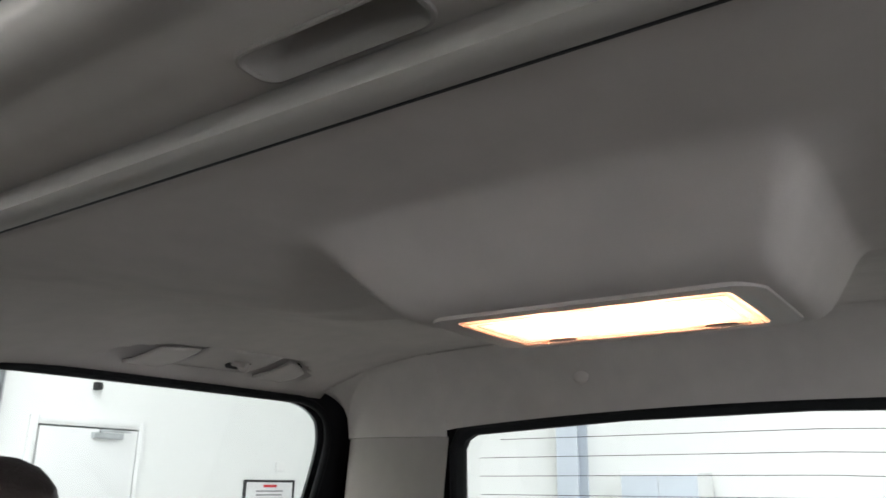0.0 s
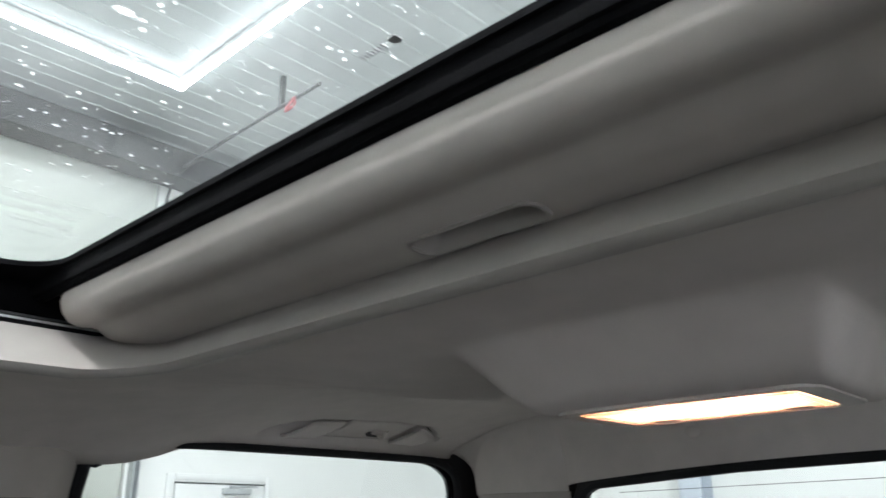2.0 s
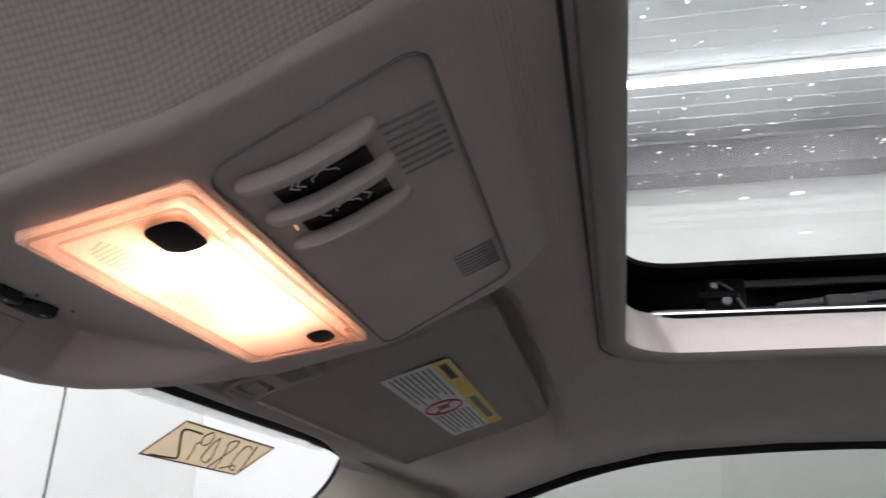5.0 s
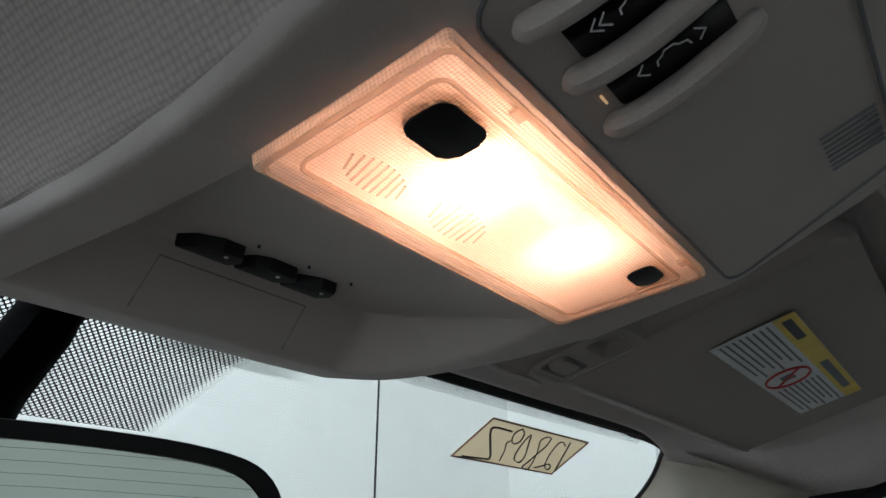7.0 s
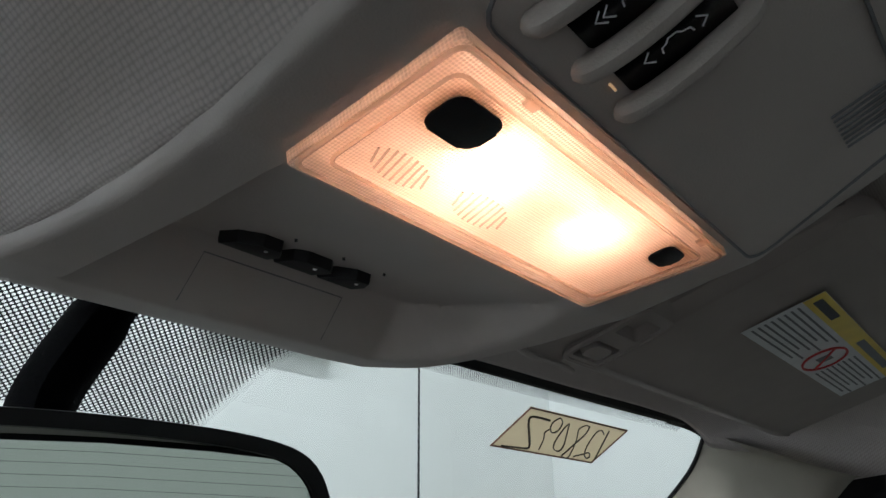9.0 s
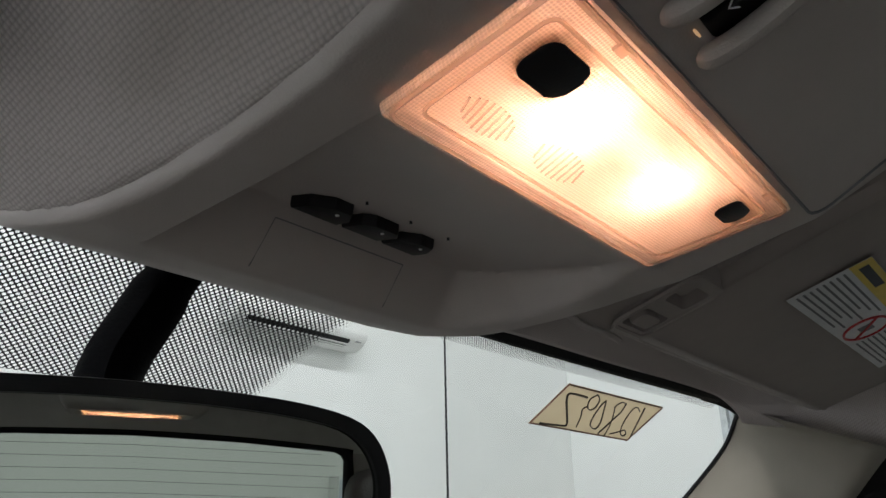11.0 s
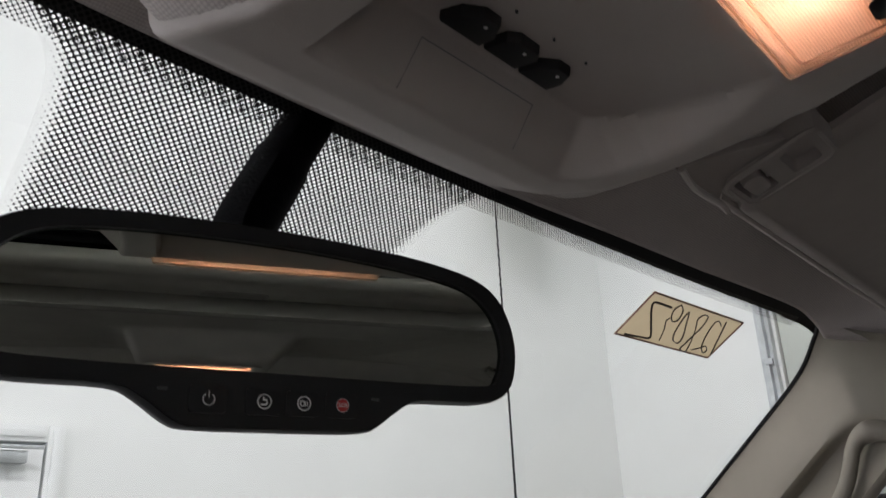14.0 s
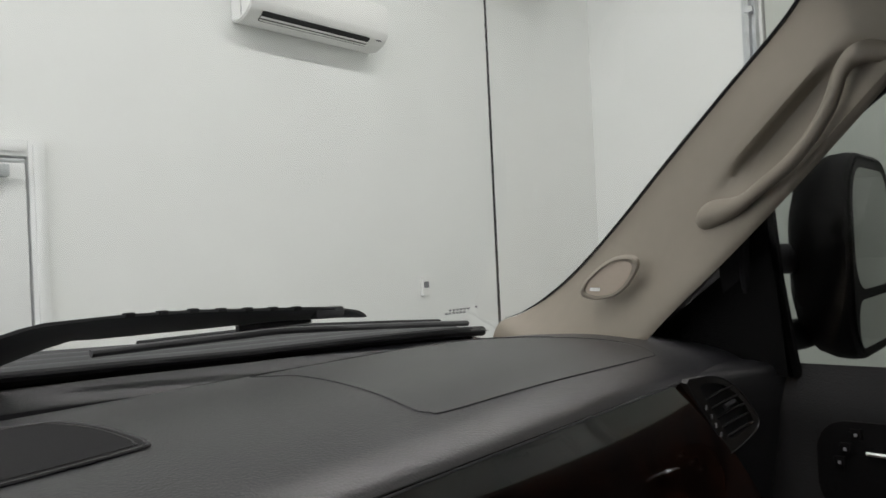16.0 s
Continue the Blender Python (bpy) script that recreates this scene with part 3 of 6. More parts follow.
def unit_heater():
    t = thing("unit_heater", "cream metal unit heater with a black grille hung from the ceiling", "heater", (4.79, 3.29, 4.05))
    t.rotation_euler = (0, 0, radians(-59))
    part("case", block((-0.215, 0.012, 0.0), (0.215, 0.80, 0.60), 0.02), CREAM, t)
    part("front_frame", pierced([(-0.225, -0.005), (0.225, -0.005), (0.225, 0.61), (-0.225, 0.61)], [[(-0.172, 0.10), (0.172, 0.10), (0.172, 0.55), (-0.172, 0.55)]], lambda a, b: (a, -0.012, b), (0, 0.03, 0)), CREAM, t, "folded cream front frame", False)
    g = part("grille", block((-0.172, 0.004, 0.10), (0.172, 0.011, 0.55)), INK, t, "black louvred outlet")
    for i in range(8):
        part("slat", block((-0.172, -0.008, 0.135 + i * 0.052), (0.172, 0.004, 0.141 + i * 0.052)), GREYINK, g)
    for i in range(6):
        part("bar", block((-0.125 + i * 0.05, -0.009, 0.10), (-0.121 + i * 0.05, 0.003, 0.55)), GREYINK, g)
    part("base_edge", block((-0.218, 0.78, -0.012), (0.218, 0.812, 0.02), 0.006), GALV, t)
    for sx in (-0.18, 0.18):
        part("hanger", tube([(sx, 0.4, 0.60), (sx, 0.4, 1.24)], 0.006, 6), GALV, t)
    part("gas_valve", block((0.215, 0.52, 0.02), (0.255, 0.60, 0.09), 0.01), GREYINK, t, "dark gas valve")
    part("gas_pipe", tube(smoothed([(0.235, 0.56, 0.05), (0.262, 0.56, 0.03), (0.275, 0.56, 0.12), (0.275, 0.56, 1.24)], 5), 0.011, 8), GALV, t)


unit_heater()


def notice():
    t = thing("framed_notice", "framed paper notice hung on the white wall", "picture frame", (RX, -6.22, 1.25))
    part("backing", block((-0.02, -0.36, 0), (0, 0.36, 0.36)), INK, t)
    part("frame", merged(block((-0.03, -0.37, -0.012), (-0.002, 0.37, 0.012), 0.004), block((-0.03, -0.37, 0.335), (-0.002, 0.37, 0.36), 0.004), block((-0.03, -0.37, 0.012), (-0.002, -0.345, 0.335), 0.004), block((-0.03, 0.345, 0.012), (-0.002, 0.37, 0.335), 0.004)), INK, t, "dark frame")
    part("sheet", block((-0.023, -0.34, 0.015), (-0.0195, 0.34, 0.335)), PAPERWHITE, t)
    part("heading", block((-0.025, -0.10, 0.28), (-0.0225, 0.10, 0.31)), RED, t)
    for i in range(5):
        part("text_line", block((-0.025, -0.2 + 0.02 * (i % 2), 0.235 - i * 0.04), (-0.0225, 0.2, 0.248 - i * 0.04)), GREYINK, t)


notice()
part("switch_plate", block((RX - 0.014, -6.43, 1.70), (RX, -6.30, 1.80), 0.004), WHITEPLASTIC, tagged(thing("wall_switch", "small white switch plate on the wall", "switch", (0, 0, 0)), "", "", "", ""))
sensor = thing("wall_camera", "small dark camera on the white wall above the door", "camera", (RX - 0.04, -4.0, 2.42))
part("body", merged(block((-0.03, -0.03, -0.04), (0.04, 0.03, 0.03), 0.008), put_cyl((-0.035, 0, -0.01), 0.022, 0.03, "x", 14)), BLACK, sensor)


def rear_wall_bits():
    t = thing("steel_column", "pale blue-grey steel column against the wall", "column", (3.3, RY + 0.12, 0))
    part("web", block((-0.02, -0.11, 0), (0.02, 0.11, CZ - 0.03)), PALEPAINT, t, "", False)
    for s in (-1, 1):
        part("flange", block((-0.11, s * 0.11 - 0.012, 0), (0.11, s * 0.11 + 0.012, CZ - 0.03)), PALEPAINT, t, "", False)
    t = thing("wall_cabinet", "light grey metal cabinet against the white wall", "cabinet", (2.34, RY + 0.22, 0))
    part("body", block((-0.35, -0.2, 0.05), (0.35, 0.2, 1.74), 0.008), DOORPAINT, t, "light grey sheet metal")
    for s in (-1, 1):
        d = part("door", block((s * 0.172 - 0.168, 0.2, 0.08), (s * 0.172 + 0.168, 0.215, 1.71), 0.004), PALEPAINT, t)
        part("handle", block((s * 0.03 - 0.01, 0.215, 0.85), (s * 0.03 + 0.01, 0.235, 0.98), 0.004), ALU, d)
    part("foot_frame", block((-0.33, -0.18, 0), (0.33, 0.18, 0.05)), BLACK, t)


rear_wall_bits()


# ---- truck cab: shell ----
def side_x(z):
    return tri([(0.3, 0.83), (1.2, 0.83), (1.3, 0.79), (1.735, 0.672), (1.85, 0.64)], z)


FRONT_WINDOW = [(0.72, 1.292), (0.715, 1.462), (0.60, 1.562), (0.51, 1.62), (0.414, 1.668), (0.327, 1.700), (0.238, 1.720), (0.112, 1.730), (0.012, 1.733), (-0.008, 1.729), (-0.020, 1.716), (-0.025, 1.695), (-0.026, 1.60), (-0.03, 1.292)]
REAR_WINDOW = [(-0.20, 1.292), (-0.208, 1.69), (-0.222, 1.722), (-0.255, 1.738), (-0.31, 1.745), (-0.45, 1.747), (-0.71, 1.748), (-0.762, 1.746), (-0.796, 1.735), (-0.818, 1.715), (-0.828, 1.67), (-0.820, 1.55), (-0.800, 1.292)]


# the driver's door stands open, so its whole doorway lets the light in
DOORWAY = [(0.80, 0.54), (0.80, 1.24), (0.765, 1.40), (0.60, 1.552)] + FRONT_WINDOW[3:12] + [(-0.03, 1.2), (-0.03, 0.54)]


FRONT_WINDOW = [(p.x, p.y) for p in smoothed([(a, b, 0) for a, b in FRONT_WINDOW], 3)]
REAR_WINDOW = [(p.x, p.y) for p in smoothed([(a, b, 0) for a, b in REAR_WINDOW], 3)]


def outset(loop, d):
    """A closed outline moved outwards by d."""
    c = Vector((sum(p[0] for p in loop) / len(loop), sum(p[1] for p in loop) / len(loop)))
    out = []
    for i, p in enumerate(loop):
        a, b = Vector(loop[i - 1]), Vector(loop[(i + 1) % len(loop)])
        e, f = (Vector(p) - a).normalized(), (b - Vector(p)).normalized()
        nrm = Vector(((e + f).y, -(e + f).x)).normalized()
        if nrm.dot(Vector(p) - c) < 0:
            nrm = -nrm
        k = max(0.45, abs(nrm.dot(Vector((e.y, -e.x)))))
        out.append(tuple(Vector(p) + nrm * d / k))
    return out


cab = thing("truck_cab", "dark painted crew-cab truck body around the cabin", "truck", (0, 0, 0))
for s in (1, -1):
    outer = [(1.22, 0.45), (1.22, 1.20), (0.95, 1.25), (0.885, 1.305), (0.80, 1.402), (0.70, 1.49), (0.61, 1.570), (0.53, 1.640), (0.475, 1.685), (0.44, 1.80), (-0.93, 1.83), (-0.97, 1.3), (-0.97, 0.45)]
    part("side_panel", pierced(outer, [FRONT_WINDOW if s > 0 else DOORWAY, REAR_WINDOW], lambda a, b, s=s: (s * (side_x(b) + 0.022), a, b), (s * 0.005, 0, 0)), PAINT, cab, "dark painted cab side with window openings", False)
    for nm, out, wide in (("front_window_seal", FRONT_WINDOW if s > 0 else DOORWAY, 0.034), ("rear_window_seal", REAR_WINDOW, 0.062)):
        push = 0.013 if nm[0] == "f" else 0.0
        path = smoothed([(s * (side_x(b) + 0.004 + push), a, b) for a, b in outset(out, 0.004)], 4, True)
        part(nm, tube(path, 0.006, 8, 1.0, True), RUBBER, cab, "black rubber window seal")
        part("door_frame", pierced(outset(out, wide), [outset(out, 0.002)], lambda a, b, s=s, push=push: (s * (side_x(b) + 0.0035 + push), a, b), (s * 0.004, 0, 0)), RUBBER, cab, "black inner door frame", False)
    for nm, out in (("front_side_glass", FRONT_WINDOW), ("rear_side_glass", REAR_WINDOW)):
        if s < 0 and out is FRONT_WINDOW:
            continue
        bm = bmesh.new()
        bm.faces.new([bm.verts.new((s * (side_x(b) + 0.026), a, b)) for a, b in out])
        bmesh.ops.triangulate(bm, faces=bm.faces[:])
        g = part(nm, bm, SIDEGLASS if out is FRONT_WINDOW else PANE, cab, "lightly tinted side window glass" if out is FRONT_WINDOW else "clear side window glass", False)
        g.visible_shadow = False
# rear wall of the cab with its window
REAR_GLASS = [(0.482, 1.30), (0.468, 1.684), (0.458, 1.702), (0.437, 1.712), (0.22, 1.725), (0, 1.730), (-0.22, 1.725), (-0.437, 1.712), (-0.458, 1.702), (-0.468, 1.684), (-0.482, 1.30)]


def rear_y(z):
    return -0.845 - (1.74 - z) * 0.10 if z < 1.74 else -0.845


part("back_panel", pierced([(0.80, 0.45), (0.80, 1.3), (0.69, 1.70), (0.66, 1.83), (-0.66, 1.83), (-0.69, 1.70), (-0.80, 1.3), (-0.80, 0.45)], [REAR_GLASS], lambda a, b: (a, rear_y(b) - 0.03, b), (0, -0.006, 0)), PAINT, cab, "dark painted cab back with the rear window opening", False)
bm = bmesh.new()
bm.faces.new([bm.verts.new((a, rear_y(b) - 0.034, b)) for a, b in REAR_GLASS])
rg = part("rear_glass", bm, PANE, cab, "clear heated rear window", False)
rg.visible_shadow = False
part("rear_window_seal", tube([(a, rear_y(b) - 0.016, b) for a, b in outset(REAR_GLASS, 0.003)], 0.013, 8, 1.0, True), RUBBER, cab, "black rubber window seal")
for i in range(17):
    z = 1.697 - 0.0245 * i
    wdt = 0.445 if i else 0.41
    part("heater_wire", tube([(-wdt, rear_y(z) - 0.032, z), (0, rear_y(z) - 0.032, z + 0.006), (wdt, rear_y(z) - 0.032, z)], 0.0006, 4), INK, rg)
# roof skin with the sunroof opening, floor pan
part("roof_skin", pierced([(-0.70, -0.95), (0.70, -0.95), (0.70, 0.50), (0.62, 0.60), (-0.62, 0.60), (-0.70, 0.50)], [rounded(-0.448, 0.448, -0.346, 0.320, 0.05)], lambda a, b: (a, b, 1.857 - 0.03 * (abs(a) / 0.7) ** 2.5 - 0.06 * max(0, (b - 0.3) / 0.3) ** 2), (0, 0, -0.012)), PAINT, cab, "dark painted steel roof skin", False)
part("cab_floor", block((-0.84, -1.0, 0.42), (0.84, 1.25, 0.47)), CARPET, cab, "grey carpeted cab floor", False)
part("firewall", block((-0.84, 1.2, 0.45), (0.84, 1.24, 1.24)), PAINT, cab, "", False)


def hood():
    def f(u, v):
        x = u
        edge = max(0, (abs(x) - 0.72) / 0.28)
        return (x, 1.22 + v * 1.25, 1.20 - 0.10 * v - 0.20 * edge ** 2.2)
    part("hood", sheet(f, span(-1.0, 1.0, 31), span(0, 1, 9)), PAINT, cab, "dark painted hood and fender tops")
    part("nose", block((-1.0, 2.3, 0.45), (1.0, 2.50, 1.06), 0.05), PAINT, cab)
    for s in (-1, 1):
        part("fender", block((s * 0.985 - 0.02, 1.2, 0.55), (s * 0.985 + 0.02, 2.4, 1.03), 0.01), PAINT, cab)


hood()


def open_door():
    t = thing("driver_door", "dark painted driver door standing open", "truck door", (-0.84, 0.80, 0))
    t.rotation_euler = (0, 0, radians(-74))
    out = [(0.0, 0.54), (0.0, 1.26), (-0.06, 1.40), (-0.22, 1.56), (-0.50, 1.70), (-0.82, 1.74), (-0.83, 0.54)]
    win = [(-0.08, 1.30), (-0.10, 1.39), (-0.24, 1.53), (-0.50, 1.66), (-0.78, 1.70), (-0.79, 1.30)]
    part("door_shell", pierced(out, [win], lambda a, b: (0.03 * (b > 1.3) * (b - 1.3), a, b), (-0.06, 0, 0)), PAINT, t, "", False)
    part("door_card", pierced(out[:2] + [(-0.05, 1.30), (-0.80, 1.30), out[-1]], [], lambda a, b: (0.035, a, b), (-0.03, 0, 0)), DASH, t, "black inner door panel", False)


open_door()

# ---- headliner ----
OPEN = (-0.364, 0.364, -0.113, 0.289, 0.060)


def edge_x(y):
    return tri([(-1, 0.674), (0.40, 0.674), (0.47, 0.658), (0.585, 0.612), (0.65, 0.60)], y)


def edge_z(y):
    top = [(-0.85, 1.745), (-0.79, 1.752), (-0.40, 1.751), (-0.319, 1.745), (-0.285, 1.733), (-0.253, 1.7245), (-0.228, 1.721), (-0.12, 1.717), (-0.068, 1.720), (-0.03, 1.725), (0.0, 1.738), (0.11, 1.736), (0.238, 1.727), (0.327, 1.707), (0.414, 1.676), (0.47, 1.668), (0.585, 1.714), (0.65, 1.72)]
    return tri(top, y)


def front_y(x):
    return 0.620 - 0.1 * x * x


def soft_max(a, b, r):
    """The larger of two heights, blended over r."""
    h = max(r - abs(a - b), 0.0) / r
    return max(a, b) + h * h * r * 0.25


def lamp_hump(x, y):
    """Underside of the hump that carries the rear lamp: flat foot, steep sides, long front ramp."""
    ax = abs(x + 0.012)
    if x > -0.012:
        side = 0.040 * smooth01(0.082, 0.131, ax) + 0.45 * max(0.0, ax - 0.119)
    else:
        side = 0.040 * smooth01(0.083, 0.110, ax) + 0.50 * max(0.0, ax - 0.102)
    back = 0.095 * smooth01(-0.330, -0.385, y)
    front = 0.095 * smooth01(-0.245, -0.138, y)
    return 1.7132 + soft_max(soft_max(side, back, 0.010), front, 0.018)


CONSOLE = [(0.300, 0.080, 1.768), (0.312, 0.092, 1.752), (0.322, 0.097, 1.743), (0.335, 0.100, 1.734), (0.36, 0.102, 1.7196), (0.383, 0.104, 1.7065), (0.3865, 0.104, 1.7055), (0.41, 0.106, 1.6995), (0.436, 0.108, 1.6935), (0.445, 0.109, 1.693), (0.47, 0.110, 1.690), (0.50, 0.111, 1.688), (0.53, 0.109, 1.686), (0.55, 0.104, 1.687), (0.565, 0.094, 1.691), (0.576, 0.080, 1.698), (0.583, 0.062, 1.711), (0.586, 0.045, 1.735)]


def console_z(y):
    return tri([(a, c) for a, _, c in CONSOLE], y)


def liner_z(x, y, recess=0.030):
    ax = abs(x)
    zc = tri([(-0.85, 1.818), (-0.6, 1.818), (-0.35, 1.803), (-0.2, 1.782), (-0.10, 1.770), (0.1, 1.768), (0.29, 1.763), (0.336, 1.758), (0.349, 1.788), (0.46, 1.783), (0.55, 1.750), (0.62, 1.729), (0.7, 1.72)], y)
    if y < -0.08:
        # the liner hangs lower round the lamp hump
        hang = tri([(-0.85, 0.0), (-0.79, -0.002), (-0.6, 0.013), (-0.47, 0.032), (-0.38, 0.045), (-0.32, 0.043), (-0.2, 0.022), (-0.15, 0.010), (-0.10, 0.0), (0, 0)], y)
        zc -= hang * (1 - smooth01(0.20, 0.46, ax))
    zc -= 0.016 * (ax / 0.6) ** 2 * smooth01(0.3, -0.4, y)
    d = boundary(x, y, *OPEN)
    zc -= 0.008 * math.exp(-(d / 0.04) ** 2) * smooth01(-0.125, -0.03, y)
    if y > 0.30:
        # the liner swells down round the overhead console
        near = 1 - smooth01(0.105, 0.205, abs(x - 0.004))
        if x < 0.004:
            rim = tri([(0.30, -0.074), (0.338, -0.090), (0.384, -0.0935), (0.43, -0.0905), (0.48, -0.0875), (0.53, -0.0915), (0.562, -0.100)], y)
            near = (1 - min(1.0, max(0.0, (rim - x) / 0.135))) ** 1.7
        near *= smooth01(0.29, 0.34, y) * (1 - smooth01(0.56, 0.615, y))
        zc = zc * (1 - near) + min(zc, console_z(y) + (0.009 if x > 0.004 else 0.0035)) * near
    e, xe = edge_z(y), edge_x(y)
    t = min(1, max(0, (ax - 0.43) / (xe - 0.43)))
    z = e + (zc - e) * (max(0, 1 - t ** 2.0)) ** 0.6
    z -= 0.010 * smooth01(0.22, 0.52, ax) * smooth01(0.53, 0.59, y)
    # finger recess of the roof handles
    inner = 0.580 + 0.05 * ((y + 0.56) / 0.16) ** 4
    z += recess * smooth01(inner, inner + 0.018, ax) * (1 - smooth01(0.640, 0.656, ax)) * smooth01(-0.73, -0.70, y) * (1 - smooth01(-0.43, -0.40, y))
    if -0.45 < y < -0.08 and ax < 0.32:
        z = -soft_max(-z, -lamp_hump(x, y), 0.010)
    return z


def headliner():
    us = span(-1, -0.32, 36)[:-1] + span(-0.32, 0.32, 151) + span(0.32, 1, 36)[1:]
    vs = span(0, 0.25, 26)[:-1] + span(0.25, 0.465, 71)[:-1] + span(0.465, 0.785, 38)[:-1] + span(0.785, 0.845, 17)[:-1] + span(0.845, 1, 62)
    y0 = -0.79

    @functools.lru_cache(None)
    def f(u, v):
        x0 = u * 0.674
        y = y0 + v * (front_y(min(0.612, abs(x0))) - y0)
        x = u * edge_x(y)
        d = boundary(x, y, *OPEN)
        if abs(d) < 0.0075:
            h = 1e-4
            gx = (boundary(x + h, y, *OPEN) - d) / h
            gy = (boundary(x, y + h, *OPEN) - d) / h
            x, y = x - gx * d, y - gy * d
        return (x, y, liner_z(x, y))

    def keep(i, j):
        p = [f(us[i + a], vs[j + b]) for a in (0, 1) for b in (0, 1)]
        x, y = sum(q[0] for q in p) / 4, sum(q[1] for q in p) / 4
        lamp = abs(x + 0.012) < 0.070 and -0.322 < y < -0.244
        console = -0.074 < x < 0.088 and 0.335 < y < 0.56
        return boundary(x, y, *OPEN) > 0 and not lamp and not console
    ob = part("headliner", sheet(f, us, vs, keep), PLAINCLOTH, None, "grey-beige knitted cloth headliner with a moulded lamp hump", True, "structure")
    ob.data.materials.append(CLOTH)
    for poly in ob.data.polygons:
        poly.material_index = int(poly.center.y > 0.30)
    md = ob.modifiers.new("thick", "SOLIDIFY")
    md.thickness, md.offset = 0.005, 1
    return ob


headliner()


def back_header(u, v):
    x = u * 0.655
    z1 = liner_z(min(max(x, -0.655), 0.655), -0.79)
    top = Vector((x, -0.79, z1))
    low = Vector((x, -0.846, 1.7315 - 0.018 * (abs(x) / 0.437) ** 2 if abs(x) < 0.47 else 1.708))
    b = Vector((x, -0.828, z1 - 0.004))
    return top * (1 - v) ** 2 + 2 * b * v * (1 - v) + low * v * v


part("trim_back_header", sheet(back_header, span(-1, 1, 61), span(0, 1, 10)), PLAINCLOTH, None, "grey-beige cloth strip above the rear window", True, "structure")
plug = thing("trim_plug", "small round beige plastic plug in the rear header", "plug", (0.262, -0.834, 1.772))
bmp = bmesh.new()
bmesh.ops.create_uvsphere(bmp, u_segments=16, v_segments=8, radius=0.011)
for v in bmp.verts:
    v.co.y *= 0.35
part("cap", bmp, TRIM, plug)
for s in (1, -1):
    def corner(u, v, s=s):
        plan = smoothed([(0.475, -0.850), (0.52, -0.838), (0.60, -0.836), (0.645, -0.842), (0.668, -0.862), (0.676, -0.885)], 4)
        p = plan[round(u * (len(plan) - 1))]
        z = 1.70 - v * 0.55
        return (s * (p[0] + (1.7 - z) * 0.15), p[1] - (1.7 - z) * 0.08, z)
    part("trim_corner_pillar", sheet(corner, span(0, 1, 21), span(0, 1, 5)), POST, None, "beige moulded rear corner pillar trim", True, "structure")

    def upper(u, v, s=s):
        plan = smoothed([(0.475, -0.846), (0.52, -0.833), (0.60, -0.831), (0.645, -0.838), (0.668, -0.858), (0.676, -0.88)], 4)
        p = Vector(plan[round(u * (len(plan) - 1))])
        top = Vector((0.47 + 0.19 * u, -0.785, liner_z(0.47 + 0.19 * u, -0.79)))
        lo = Vector((p.x, p.y, 1.70))
        k = Vector((p.x, p.y + 0.012, top.z - 0.01))
        q = lo * (1 - v) ** 2 + 2 * k * v * (1 - v) + top * v * v
        return (s * q.x, q.y, q.z)
    part("trim_corner_cove", sheet(upper, span(0, 1, 21), span(0, 1, 9)), PLAINCLOTH, None, "grey-beige cloth cove in the rear roof corner", True, "structure")

    def bpillar(u, v, s=s):
        z = 1.745 - v * 0.75
        y = -0.052 - u * 0.143 - 0.02 * v * (1 - 2 * u)
        bulge = 0.018 * (1 - (2 * u - 1) ** 4) + 0.004 * (1 - (2 * u - 1) ** 2)
        return (s * (side_x(z) + 0.012 - bulge - 0.012), y, z)
    part("trim_b_pillar", sheet(bpillar, span(0, 1, 17), span(0, 1, 12)), POST, None, "beige moulded centre pillar trim", True, "structure")

cap = thing("screw_cap", "round beige screw cap on the rear corner trim", "cap", (0.545, -0.850, 1.655))
bmp = bmesh.new()
bmesh.ops.create_uvsphere(bmp, u_segments=16, v_segments=8, radius=0.011)
for v in bmp.verts:
    v.co.y *= 0.3
part("disc", bmp, POST, cap)

# ---- a pillars ----
PILLAR_A = [(0.618, 0.585, 1.719), (0.668, 0.605, 1.7142), (0.719, 0.647, 1.682), (0.759, 0.74, 1.612), (0.807, 0.833, 1.546), (0.862, 0.94, 1.468), (0.890, 1.02, 1.409), (0.894, 1.075, 1.371), (0.877, 1.115, 1.346), (0.846, 1.14, 1.333), (0.835, 1.15, 1.30)]
PILLAR_B = [(0.644, 0.46, 1.672), (0.648, 0.473, 1.665), (0.661, 0.514, 1.625), (0.684, 0.575, 1.569), (0.713, 0.65, 1.502), (0.737, 0.732, 1.431), (0.749, 0.807, 1.367), (0.757, 0.857, 1.32), (0.762, 0.882, 1.294), (0.766, 0.9, 1.267), (0.766, 0.908, 1.235)]
for s in (1, -1):
    ca, cb = smoothed(PILLAR_A, 6), smoothed(PILLAR_B, 6)

    def pillar(u, v, s=s, ca=ca, cb=cb):
        i = round(u * (len(ca) - 1))
        a, b = ca[i], cb[i]
        p = a * (1 - v) + b * v
        swell = 0.033 * (1 - abs(2 * v ** 1.2 - 1) ** 2.7) + 0.01 * v
        dent = 0.046 * smooth01(0.38, 0.66, v) * (1 - smooth01(0.74, 0.86, v)) * smooth01(0.20, 0.28, u) * (1 - smooth01(0.37, 0.45, u))
        q = p + Vector((-0.8, -0.5, -0.25)).normalized() * (swell - dent)
        return (s * q.x, q.y, q.z)
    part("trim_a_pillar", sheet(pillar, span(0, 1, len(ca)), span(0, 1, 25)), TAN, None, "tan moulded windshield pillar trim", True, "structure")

# ---- windshield ----


def shield_y(x, z):
    return 0.645 - 0.1 * x * x + 1.47 * (1.718 - z)


